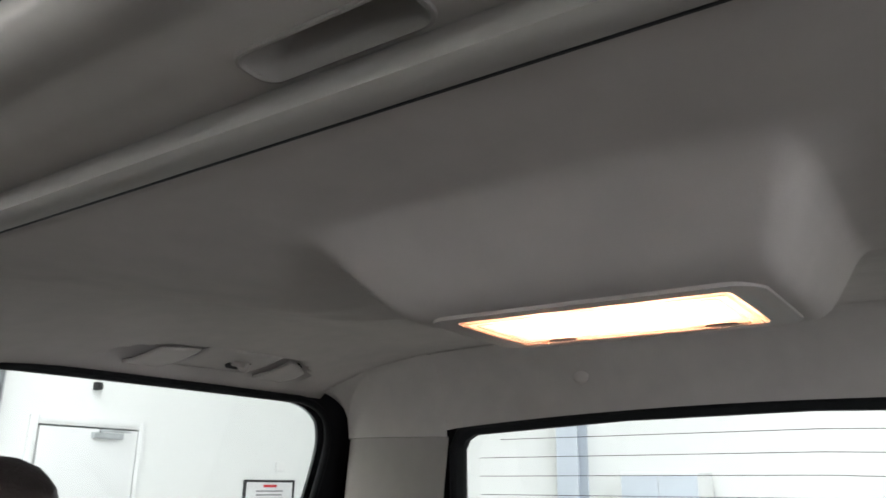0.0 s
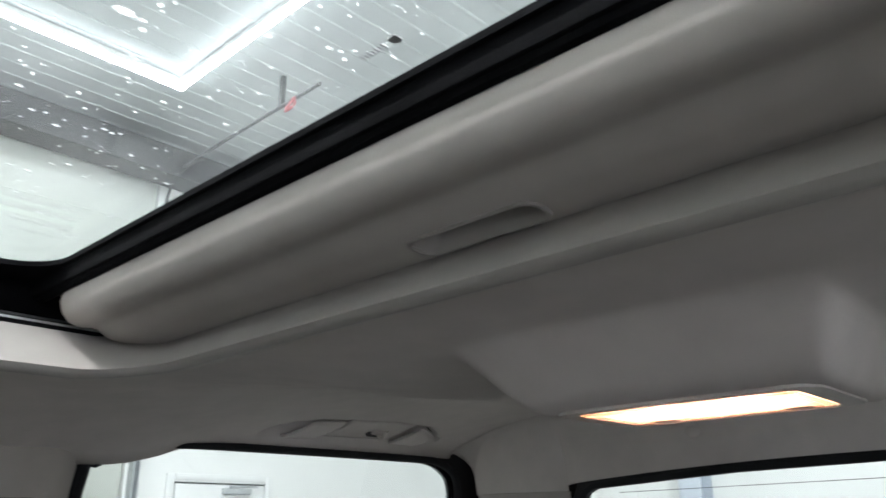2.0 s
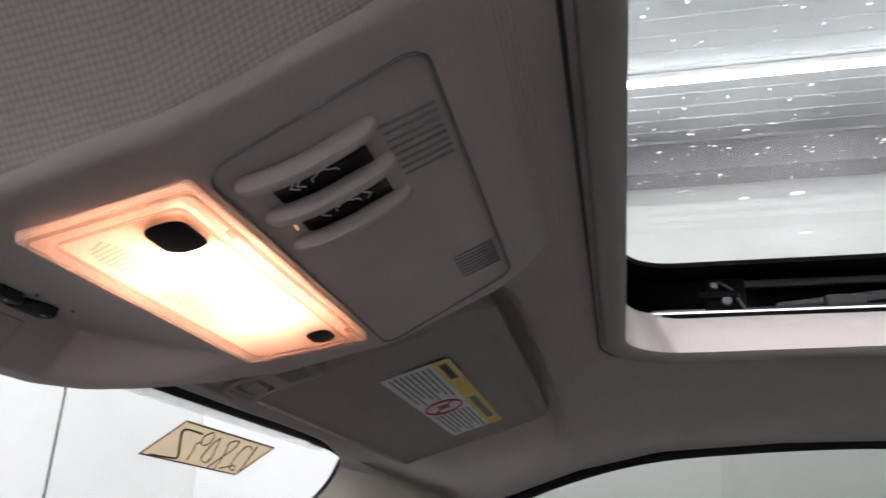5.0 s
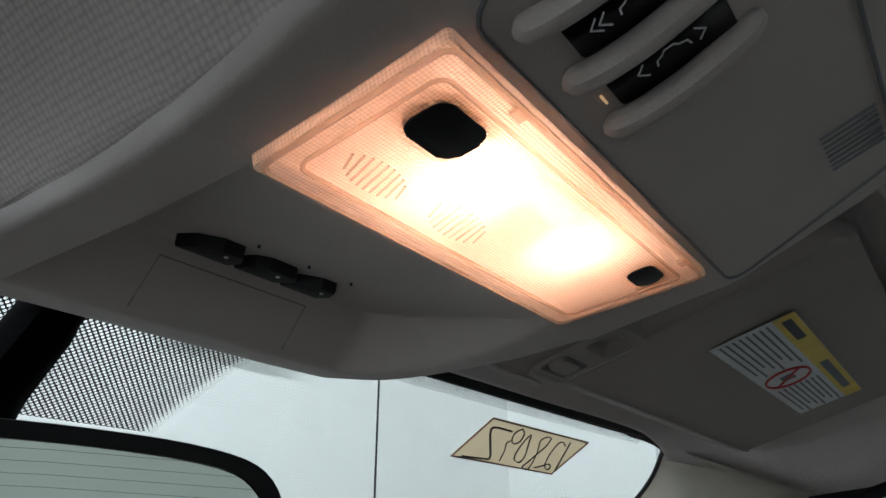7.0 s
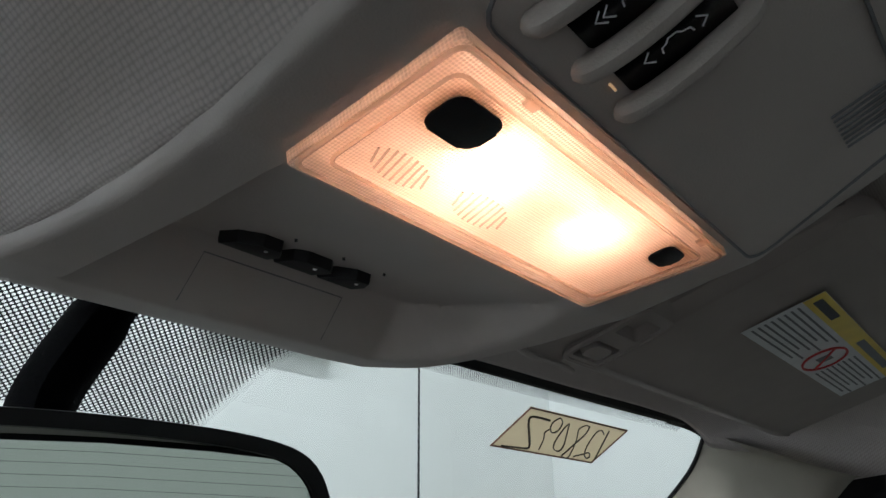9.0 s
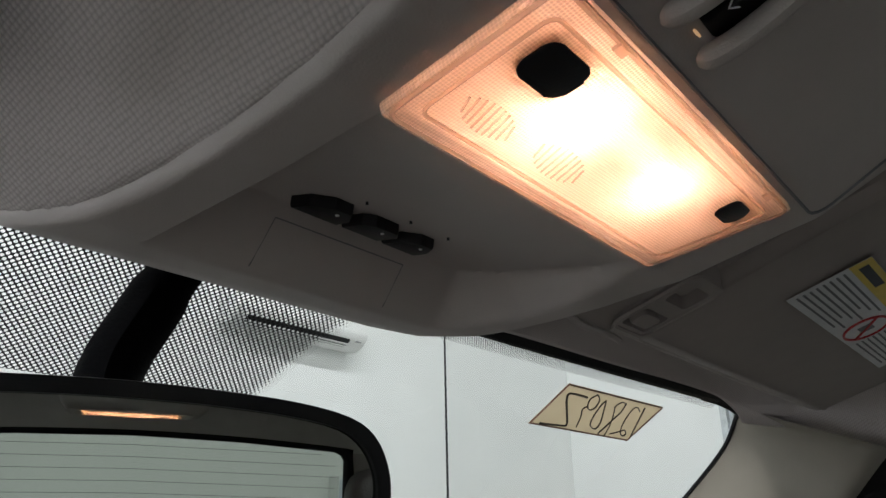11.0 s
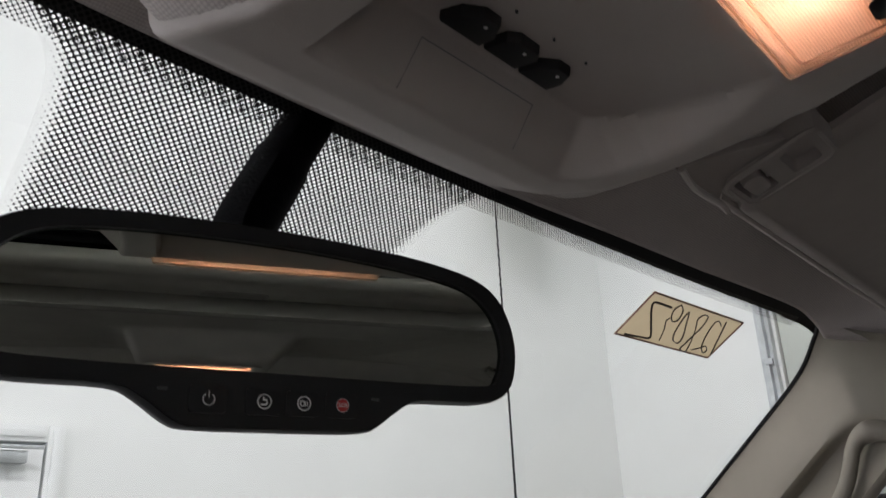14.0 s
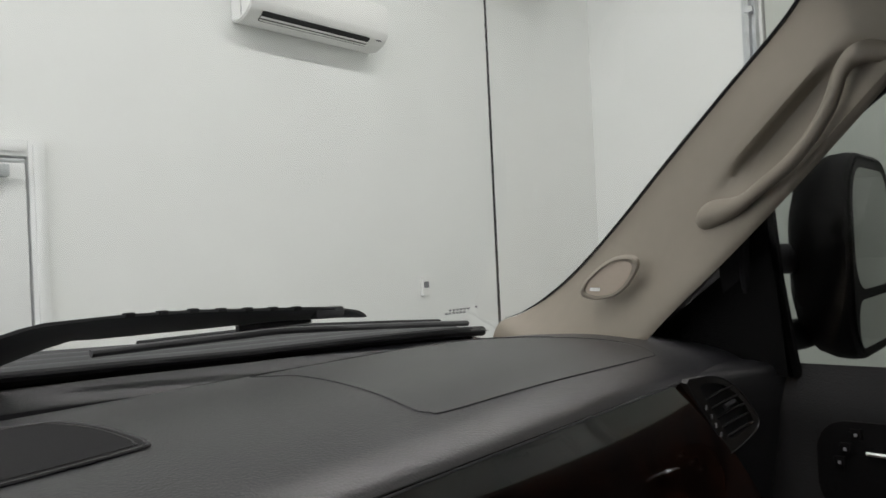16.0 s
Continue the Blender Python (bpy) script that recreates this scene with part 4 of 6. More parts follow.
def shield(u, v):
    z = 1.745 - v * 0.47
    half = tri([(0, 0.63), (0.08, 0.69), (0.17, 0.75), (0.33, 0.80), (0.436, 0.85), (0.568, 0.905), (0.71, 0.955), (1, 1.0)], v)
    x = u * half
    return (x, shield_y(x, z) + 0.004, z)


ws = thing("windshield", "clear curved windshield with a dotted black band", "windshield")
g = part("glass", sheet(shield, span(-1, 1, 33), span(0, 1, 17)), PANE, ws)
g.visible_shadow = False


def band(u, v):
    x = u * 0.640
    z = 1.742 - v * (0.013 + 0.006 * (abs(u)) ** 2)
    return (x, shield_y(x, z) + 0.001, z)


part("black_band", sheet(band, span(-1, 1, 41), span(0, 1, 3)), RUBBER, ws, "black painted glass edge")
ARC = smoothed([(0.57, 0, 1.7235), (0.610, 0, 1.7225), (0.648, 0, 1.7195), (0.676, 0, 1.7145), (0.694, 0, 1.708), (0.714, 0, 1.698), (0.732, 0, 1.686)], 4)
for s in (1, -1):
    def corner(u, v, s=s):
        p = ARC[round(u * (len(ARC) - 1))]
        q = p + Vector((0.55 * u, 0, 0.84)).normalized() * 0.03 * v
        return (s * q.x, shield_y(q.x, q.z) + 0.0015, q.z)
    part("black_corner", sheet(corner, span(0, 1, len(ARC)), span(0, 1, 4)), RUBBER, ws, "rounded black print in the glass corner")
for s in (1, -1):
    ca = smoothed(PILLAR_A, 6)
    run = ca[1:-8]
    part("edge_seal", tube([(s * p.x, p.y + 0.0015, p.z + 0.001) for p in run], [0.0024 - 0.0019 * smooth01(len(run) - 14, len(run) - 2, i) for i in range(len(run))], 6), RUBBER, ws)

# ---- dashboard ----
dash = thing("dashboard", "black grained vinyl dashboard with burl wood trim", "dashboard")
DASH_PROFILE = [(1.26, 1.285), (1.20, 1.305), (1.12, 1.322), (1.0, 1.331), (0.90, 1.332), (0.84, 1.329), (0.79, 1.3215), (0.768, 1.316), (0.752, 1.309), (0.744, 1.3025)]


def dash_top(u, v):
    k = smoothed([(0, a, b) for a, b in DASH_PROFILE], 4)
    p = k[round(v * (len(k) - 1))]
    x = -0.80 + u * 1.60
    end = max(0, (abs(x) - 0.60) / 0.2)
    return (x, p.y - 0.015 * end, p.z - 0.006 * end ** 2)


part("top_pad", sheet(dash_top, span(0, 1, 49), span(0, 1, 37)), DASH, dash)
part("lower_panel", block((-0.80, 0.770, 0.85), (0.80, 1.2, 1.28), 0.01), DASH, dash)


def wood(u, v):
    x = -0.05 + u * (0.664 + 0.1275 * v)
    z = 1.3025 - v * 0.150
    y = 0.7455 - (0.010 + 0.028 * u) * v - 0.006 * math.sin(math.pi * v)
    return (x, y, z)


part("wood_panel", sheet(wood, span(0, 1, 41), span(0, 1, 13)), BURL, dash, "glossy dark burl wood panel")


def low_edge(x):
    return tri([(0, 1.354), (0.13, 1.350), (0.406, 1.336), (0.60, 1.331), (0.763, 1.325), (0.86, 1.304), (0.95, 1.28)], abs(x))


def low_band(u, v):
    x = u * 0.95
    z = low_edge(x) * (1 - v) + 1.285 * v
    return (x, shield_y(x, z) + 0.001, z)


part("black_lower_band", sheet(low_band, span(-1, 1, 61), span(0, 1, 5)), SHEENBAND, ws, "black painted lower glass edge, greyed for its sheen")

# ---- sunroof ----
roof = thing("sunroof", "dark-framed glass sunroof in the headliner, beaded with water", "sunroof")


def opening_loop(d, z=None, dz=0.0):
    x0, x1, y0, y1, r = OPEN
    return [(x, y, (liner_z(x, y) + dz) if z is None else z) for x, y in rounded(x0 - d, x1 + d, y0 - d, y1 + d, r + d * 0.8, 10)]


top_loop = [(x, y, 1.803) for x, y in rounded(-0.404, 0.404, -0.125, 0.272, 0.045, 10)]
lip = [opening_loop(0.0005, None, 0.006), opening_loop(-0.0008, None, -0.0018), opening_loop(-0.0022, None, -0.0032), opening_loop(-0.0045, None, -0.0040), opening_loop(-0.008, None, -0.0038), opening_loop(-0.012, None, -0.0015), opening_loop(-0.0145, None, 0.001)]
mid = [tuple(np.array(a) * 0.55 + np.array(b) * 0.45) for a, b in zip(lip[-1], top_loop)]
lip += [mid, top_loop, [(x * 1.03, y + (0.006 if y > 0.09 else -0.006), 1.807) for x, y, _ in top_loop]]
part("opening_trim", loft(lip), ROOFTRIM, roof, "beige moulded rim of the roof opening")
# Black bead on the liner paints the shaded crevice beside the rim.
part("trim_crevice_line", tube(opening_loop(0.0036, None, 0.0002), 0.0010, 6, 1.0, True), INK, roof, "black bead for the shaded crevice round the rim")
part("glass_panel", slab(rounded(-0.445, 0.445, -0.34, 0.312, 0.05), 1.846, 1.850), TINTED, roof, "tinted glass panel wet with drops").visible_shadow = False
part("glass_border", pierced(rounded(-0.45, 0.45, -0.345, 0.317, 0.05), [rounded(-0.394, 0.394, -0.034, 0.271, 0.040)], lambda a, b: (a, b, 1.8445), (0, 0, -0.004)), SEALBLACK, roof, "black printed glass border", False)
part("front_beam", block((-0.46, 0.275, 1.806), (0.46, 0.33, 1.842), 0.004), SEALBLACK, roof)
for s in (1, -1):
    part("side_channel", merged(block((s * 0.445 - 0.012, -0.33, 1.80), (s * 0.445 + 0.012, 0.30, 1.842)), block((s * 0.42 - 0.022, -0.33, 1.798), (s * 0.42 + 0.022, 0.30, 1.802))), SEALBLACK, roof, "black side channel", False)
    part("guide_rail", block((s * 0.4045 - 0.0015, -0.12, 1.802), (s * 0.4045 + 0.0015, 0.262, 1.8052), 0.0006), ALU, roof, "bright aluminium guide rail")
    part("guide_rail", block((s * 0.422 - 0.003, -0.12, 1.803), (s * 0.422 + 0.003, 0.25, 1.812), 0.001), DARKMETAL, roof)
    part("lift_arm", merged(tube([(s * 0.420, 0.15, 1.812), (s * 0.421, 0.08, 1.817), (s * 0.421, 0.0, 1.826)], [0.003, 0.005, 0.004], 8), tube([(s * 0.415, 0.18, 1.808), (s * 0.415, 0.03, 1.808)], 0.0022, 6)), DARKMETAL, roof, "oiled steel lift arm")
    for y in (0.190, 0.010):
        b = part("bracket", merged(block((s * 0.419 - 0.006, y - 0.016, 1.806), (s * 0.419 + 0.006, y + 0.016, 1.836), 0.002), block((s * 0.417 - 0.008, y - 0.010, 1.818), (s * 0.417 + 0.008, y + 0.022, 1.824), 0.002)), SEALBLACK, roof, "black slide bracket")
        part("bracket_edge", tube([(s * 0.4115, y - 0.014, 1.808), (s * 0.4110, y - 0.004, 1.826), (s * 0.4115, y + 0.006, 1.833)], 0.0012, 6), DARKMETAL, b)
        part("screw", put_cyl((s * 0.4115, y, 1.816), 0.004, 0.004, "x", 12), DARKMETAL, b)
        part("screw", put_cyl((s * 0.4115, y + 0.009, 1.829), 0.003, 0.004, "x", 10), DARKMETAL, b)
    part("cable_tube", tube(smoothed([(s * 0.409, -0.11, 1.8055), (s * 0.4095, 0.02, 1.8070), (s * 0.4085, 0.14, 1.8060), (s * 0.409, 0.255, 1.8058)], 6), 0.0013, 6), BLACK, roof, "thin black drive cable")
    part("upper_rail", block((s * 0.4200 - 0.004, 0.03, 1.828), (s * 0.4200 + 0.004, 0.175, 1.8345), 0.0015), BLACK, roof)
    part("slide_block", block((s * 0.417 - 0.007, 0.085, 1.803), (s * 0.417 + 0.007, 0.115, 1.818), 0.002), BLACK, roof)
part("rear_rail", merged(block((-0.43, -0.050, 1.828), (0.43, -0.037, 1.842), 0.002), tube([(-0.42, -0.044, 1.828), (0.42, -0.044, 1.828)], 0.004, 8), block((-0.43, -0.22, 1.834), (0.43, -0.050, 1.842))), SEALBLACK, roof, "black rubber crossbar")

# drops of water standing on the glass
rnd = random.Random(5)
drops = bmesh.new()
cells = 0
while cells < 1300:
    x, y = rnd.uniform(-0.39, 0.39), rnd.uniform(-0.03, 0.268)
    if rnd.random() < 0.10:
        x, y = rnd.gauss(0.0, 0.07), rnd.gauss(0.02, 0.035)
    if not -0.03 < y < 0.268:
        continue
    r = 0.00045 + 0.0008 * rnd.random() ** 2.8
    if rnd.random() < 0.012:
        r = 0.0022 + 0.0018 * rnd.random()
    if x < 0.05 and rnd.random() < 0.35:
        continue
    if not cells:
        x, y, r = 0.0685, 0.135, 0.0052
    cells += 1
    k, rings = 8, []
    st = 1.1 + 0.9 * rnd.random() if r < 0.005 else 1.0
    for f, h in ((1.0, 0.0), (0.85, 0.30), (0.5, 0.52), (0.0, 0.6)):
        rings.append([drops.verts.new((x + r * f * math.cos(6.283 * a / k), y + r * st * f * math.sin(6.283 * a / k), 1.8502 + r * h)) for a in range(k if f else 1)])
    for a, b in zip(rings, rings[1:]):
        for i in range(k):
            if len(b) == 1:
                drops.faces.new((a[i], a[(i + 1) % k], b[0]))
            else:
                drops.faces.new((a[i], a[(i + 1) % k], b[(i + 1) % k], b[i]))
part("water_drops", drops, DROP, roof, "beads of water", kind="stuff")
part("maker_mark", merged(block((-0.022, -0.017, 1.8452), (-0.017, -0.012, 1.8456)), *[block((-0.013 + 0.0022 * i, -0.0165, 1.8452), (-0.0122 + 0.0022 * i, -0.0125 - 0.001 * (i % 2), 1.8456)) for i in range(7)]), GLASSMARK, roof, "small printed mark", False)

# sliding shade, pushed partly back
shade = thing("sunshade", "grey-beige cloth sliding sunshade with a pull recess, pushed partly back", "sunshade")
SHADE = [(a - 0.026, b) for a, b in [(-0.026, 1.833), (-0.019, 1.826), (-0.0175, 1.817), (-0.020, 1.809), (-0.025, 1.8030), (-0.031, 1.8004), (-0.037, 1.8000), (-0.043, 1.8008), (-0.048, 1.8004), (-0.053, 1.7975), (-0.058, 1.7946), (-0.066, 1.7934), (-0.072, 1.7930), (-0.086, 1.7920), (-0.105, 1.7905), (-0.27, 1.802), (-0.27, 1.815)]]
sx = sorted(set(span(-0.398, 0.398, 57) + [-0.026, 0.0535]))


def shade_at(u, v):
    y, z = SHADE[v]
    t = max(0, (abs(u) - 0.381) / 0.017)
    return (u, y - 0.010 * t * t, z + 0.008 * t * t)


part("panel", sheet(shade_at, sx, list(range(len(SHADE))), lambda i, j: not (sx[i] > -0.0265 and sx[i + 1] < 0.054 and SHADE[j][0] <= -0.0919 and SHADE[j + 1][0] >= -0.1125)), SHADECLOTH, shade)


def under_shade(y):
    return tri(sorted(SHADE[7:-1]), y)


def recess_loop(d, lift, r):
    return [(x, y, under_shade(y) + lift) for x, y in rounded(-0.030 + d, 0.0575 - d, -0.1140 + d * 0.7, -0.0905 - d * 0.7, r, 5)]


deep = [(x, y, 1.8145) for x, y in rounded(-0.022, 0.036, -0.1070, -0.0945, 0.003, 5)]
pb = loft([recess_loop(0.0, 0.0006, 0.009), recess_loop(0.0008, -0.0012, 0.0085), recess_loop(0.0022, -0.0014, 0.008), recess_loop(0.0034, 0.0002, 0.007), deep])
pb.faces.new([v for v in pb.verts if v.co.z > 1.8144])
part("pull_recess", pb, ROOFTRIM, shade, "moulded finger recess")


# ---- dome lamps ----
def lamp_unit(t, centre, hx, hy, tilt, depth, bulbs, buttons, patches=(), skew=0.0):
    """A lamp set into the roof: reflector, bulbs, prismatic lens and press switches, about its own centre."""
    m = pose(*centre, tilt, 0, 0)

    def loop(dx, r=0.003):
        return [(x - (skew * y / hy if x > 0 else 0), y) for x, y in rounded(-hx + dx, hx - dx, -hy + dx, hy - dx, r, 3)]
    bm = loft([[(x, y, 0.001) for x, y in loop(0.002)], [(x, y, depth) for x, y in loop(0.004)]])
    bm.faces.new([v for v in bm.verts if v.co.z > depth / 2])
    put(part("reflector", bm, REFLECTOR, t, "white lamp cavity", False), m)
    for b in bulbs:
        bm = tube([(b - 0.010, 0, 0.016), (b - 0.007, 0, 0.016), (b + 0.007, 0, 0.016), (b + 0.010, 0, 0.016)], [0.002, 0.0045, 0.0045, 0.002], 10)
        put(part("bulb", bm, BULB, t, "lit festoon bulb"), m)
    put(part("lens", slab(loop(0, 0.0015), -0.0026, 0.0015, 0.0005), LENS, t, "glowing prismatic lens"), m)
    beads = [tube([(x, y, -0.0027) for x, y in loop(0.0065)], 0.0006, 5, 1.0, True), tube([(x, y, -0.0025) for x, y in loop(0.0012)], 0.0008, 5, 1.0, True)]
    for x in (-hx * 0.62, hx * 0.80):
        beads.append(block((x - 0.0022, -hy + 0.001, -0.0036), (x + 0.0022, -hy + 0.0035, -0.002), 0.0004))
    put(part("lens_bead", merged(*beads), LENSEDGE, t), m)
    for bx, by, k in patches:
        # pressed rib patch in the lens
        ribs = []
        for i in range(9):
            x0 = bx + k * (0.0028 * i - 0.0112)
            half_y = 0.0058 * k * math.sqrt(max(0.05, 1 - ((i - 4) / 4.6) ** 2))
            ribs.append(tube([(x0 - 0.0012, by - half_y, -0.0027), (x0 + 0.0012, by + half_y, -0.0027)], 0.00035, 5))
        put(part("rib_patch", merged(*ribs), LENSEDGE, t, "pressed ribs in the lens"), m)
    for bx, by, sx_, sy_ in buttons:
        put(part("switch_button", slab(rounded(bx - sx_, bx + sx_, by - sy_, by + sy_, min(sx_, sy_) * 0.6, 5), -0.003, 0.0, 0.0010), BLACK, t, "dark press switch"), m)
        put(part("switch_rim", tube([(x, y, -0.0015) for x, y in rounded(bx - sx_ - 0.0012, bx + sx_ + 0.0012, by - sy_ - 0.0012, by + sy_ + 0.0012, min(sx_, sy_) * 0.6, 5)], 0.0008, 5, 1.0, True), LENSEDGE, t), m)


rear_lamp = thing("rear_dome_lamp", "lit rear dome lamp with a clear lens in a beige rim", "lamp")
lamp_unit(rear_lamp, (-0.012, -0.283, 1.720), 0.067, 0.036, 0, 0.022, (-0.028, 0.028), ((0.040, -0.029, 0.008, 0.003), (-0.046, -0.029, 0.008, 0.003)), ((-0.028, 0.010, 1.2), (0.028, 0.010, 1.2)))
part("rim", pierced(rounded(-0.094, 0.070, -0.330, -0.237, 0.014), [rounded(-0.080, 0.056, -0.320, -0.246, 0.005)], lambda a, b: (a, b, 1.7178), (0, 0, 0.003)), TRIM, rear_lamp, "beige plastic rim", False)

# ---- overhead console ----
console = thing("overhead_console", "beige overhead console with a lit map lamp and switches", "overhead console")
LENS_L, LENS_R, LENS_Y0, LENS_Y1 = -0.0695, 0.0745, 0.3880, 0.4345
SKEW = 0.0053


RIM_LEFT = [(p.x, p.y) for p in smoothed([(0.30, -0.070, 0), (0.318, -0.083, 0), (0.338, -0.0865, 0), (0.36, -0.0880, 0), (0.384, -0.0900, 0), (0.405, -0.0895, 0), (0.43, -0.0870, 0), (0.46, -0.0845, 0), (0.50, -0.0840, 0), (0.53, -0.0880, 0), (0.562, -0.0965, 0), (0.59, -0.090, 0)], 8)]
RIM_RIGHT = [(p.x, p.y) for p in smoothed([(0.30, 0.088, 0), (0.315, 0.106, 0), (0.335, 0.1115, 0), (0.36, 0.1065, 0), (0.40, 0.100, 0), (0.47, 0.101, 0), (0.50, 0.100, 0), (0.525, 0.094, 0), (0.55, 0.078, 0), (0.565, 0.060, 0), (0.576, 0.035, 0), (0.586, 0.0, 0)], 8)]


def rim_left(y):
    return tri(RIM_LEFT, y)


def rim_right(y):
    return tri(RIM_RIGHT, y)


def lens_side(s, y):
    """The lens's ends: square at the driver's, raked at the passenger's."""
    if s < 0:
        return LENS_L - 0.0012
    return LENS_R + 0.0008 - SKEW * max(-1.2, min(1.2, (y - 0.4113) / 0.0252))


TRAY_RIGHT = [(0.430, 0.062), (0.437, 0.068), (0.4595, 0.0800), (0.480, 0.0862), (0.4987, 0.0880), (0.512, 0.0850), (0.525, 0.0770), (0.535, 0.0690)]


def bowl(x, y):
    """Height of the tray in front of the lamp over the console's skin: a floor that rises forward, three sloping walls."""
    zc = console_z(y)
    floor = 1.6940 + 0.17 * (y - 0.437) - zc
    left = (x + 0.0676) * 6.0
    right = (tri(TRAY_RIGHT, y) - x) * 1.15
    front = (0.5350 - y) * 1.10
    d = -soft_max(soft_max(-floor, -left, 0.0012), soft_max(-right, -front, 0.0036), 0.0012)
    return soft_max(0.0, d, 0.0026) * smooth01(0.4355, 0.4385, y)


def console_shell():
    ys = sorted(set([round(q, 5) for q in span(0.300, LENS_Y0, 27) + span(LENS_Y0, LENS_Y1, 13) + span(LENS_Y1, 0.440, 5) + span(0.440, 0.545, 100) + span(0.545, 0.572, 12) + span(0.572, 0.586, 7)]))
    rows = []
    for y in ys:
        a, b, c, d = rim_left(y), lens_side(-1, y), lens_side(1, y), max(rim_right(y), lens_side(1, y) - 0.04)
        if d < c + 0.006:
            c = d - 0.006
        zb, row = console_z(y), []
        for dx, dz in ((-0.0040, 0.022), (-0.0038, 0.0075), (-0.0030, 0.0032), (-0.0016, 0.0009)):
            row.append((a + dx, y, zb + dz))
        xs = span(a, b, 9)[:-1] + span(b, c, 121)[:-1] + span(c, d, 9)
        for x in xs:
            row.append((x, y, zb + bowl(x, y)))
        for k in range(1, 8):
            t = radians(90) * k / 7
            row.append((d + 0.010 * math.sin(t), y, zb + 0.018 * (1 - math.cos(t))))
        rows.append(row)
    bm = bmesh.new()
    vs = [[bm.verts.new(p) for p in r] for r in rows]
    for i in range(len(rows) - 1):
        for j in range(len(rows[0]) - 1):
            if LENS_Y0 - 1e-5 < ys[i] and ys[i + 1] < LENS_Y1 + 1e-5 and 12 <= j < 132:
                continue
            bm.faces.new((vs[i][j], vs[i + 1][j], vs[i + 1][j + 1], vs[i][j + 1]))
    return bm


part("shell", console_shell(), TRIM, console, "beige grained plastic shell")
TILT_L = -math.degrees(math.atan(0.24))
lamp_unit(console, (0.0015, 0.4113, 1.6990), 0.0727, 0.0252, TILT_L, 0.022, (-0.0265, 0.0265), ((-0.0515, -0.0092, 0.0092, 0.0062), (0.0575, -0.0112, 0.0068, 0.0046)), ((-0.0504, 0.0104, 0.8), (-0.0187, 0.0098, 0.9)), SKEW)
PITCH = -math.degrees(math.atan(0.57))


def on_panel(x, y, lift=0.0):
    """A pose on the sloping switch panel behind the lamp; local z points out of it."""
    return pose(x, y, 1.7065 + (0.383 - y) * 0.57, PITCH, 0, 0) @ pose(0, 0, -lift, 180, 0, 0)


part("panel_seam", tube([on_panel(x, y, 0.0002).translation for x, y in rounded(-0.0715, 0.1005, 0.3268, 0.3840, 0.007, 4)], 0.0006, 5, 1.0, True), GREYINK, console)
for x in (-0.0612, -0.0408, -0.0200):
    pts = [on_panel(x + 0.2 * (0.3805 - y), y, h).translation for y, h in ((0.3790, 0.0006), (0.3775, 0.0026), (0.373, 0.0038), (0.366, 0.0042), (0.358, 0.0036), (0.349, 0.0020), (0.345, -0.0006))]
    part("switch_guard", tube(smoothed(pts, 3), [0.0018, 0.0029, 0.0033] + [0.0036] * 13 + [0.0033, 0.0028, 0.0016], 10, 0.9), TRIM, console, "rounded beige guard bar")
for i, x in enumerate((-0.0478, -0.0272)):
    skew_m = Matrix(((1, 0.2, 0, 0), (0, 1, 0, 0), (0, 0, 1, 0), (0, 0, 0, 1)))
    sw = part("sunroof_switch", slab(rounded(-0.0072, 0.0072, -0.0145, 0.0145, 0.002), -0.003, 0.0008, 0.0005, on_panel(x + 0.0028, 0.362) @ skew_m), GLOSSBLACK, console, "black rocker switch with pale symbols")

    def sym(pts, x=x):
        return tube([on_panel(x + 0.0028 + a - 0.2 * b, 0.362 + b, 0.0010).translation for a, b in pts], 0.00025, 4)
    marks = []
    for k in ((1, -1) if i else (1,)):
        for q in ((0,) if i else (0, 1)):
            b = k * (0.0072 + 0.0017 * q)
            marks.append(part("arrow", sym([(0.0022, b - 0.0018 * k), (0, b), (-0.0022, b - 0.0018 * k)]), WHITEINK, sw))
    part("car_symbol", sym([(0.0014, -0.0038), (-0.0003, -0.0034), (-0.0009, -0.0018), (-0.0020, -0.0010), (-0.0020, 0.0010), (-0.0009, 0.0018), (-0.0003, 0.0030), (0.0014, 0.0033)]), WHITEINK, sw)
    if i:
        part("switch_light", slab(rounded(-0.0012, 0.0012, -0.0003, 0.0003, 0.0002, 2), -0.0005, 0.0012, 0, on_panel(x + 0.0002, 0.3766)), AMBER, sw, "small amber light")
for x0, pitch, lean in ((-0.0493, 0.0041, 0.17), (0.0549, 0.0032, 0.28)):
    for i in range(8):
        p = [on_panel(x0 + pitch * i + lean * (0.3445 - y), y, -0.0001).translation for y in (0.3445, 0.3293)]
        part("grille_slot", tube(p, 0.0006, 5), GREYINK, console)
# three black remote buttons with their marker dots
for i, x in enumerate((-0.0225, -0.001, 0.0195)):
    hxb = (0.0102, 0.0090, 0.0090)[i]
    ol = [(-hxb, 0.0065), (hxb, 0.0065), (hxb * 0.95, -0.001), (hxb * 0.45, -0.0075), (-hxb * 0.3, -0.0075), (-hxb * 0.9, -0.002)] if i != 1 else [(-hxb, 0.0062), (hxb, 0.0062), (hxb, -0.004), (hxb * 0.6, -0.0072), (-hxb * 0.6, -0.0072), (-hxb, -0.004)]
    bt = part("remote_button", slab(ol, -0.0030, 0.004, 0.0012, pose(x, 0.5035, 1.7040, 9.6, 0, 0)), BLACK, console, "black remote button")
    part("button_dot", put_cyl((x + 0.001, 0.5000, 1.7006), 0.0007, 0.0012, "z", 8), WHITEINK, bt)
    part("marker_hole", put_cyl((x + 0.004, 0.4895, 1.7026), 0.0005, 0.0012, "z", 8), INK, console)
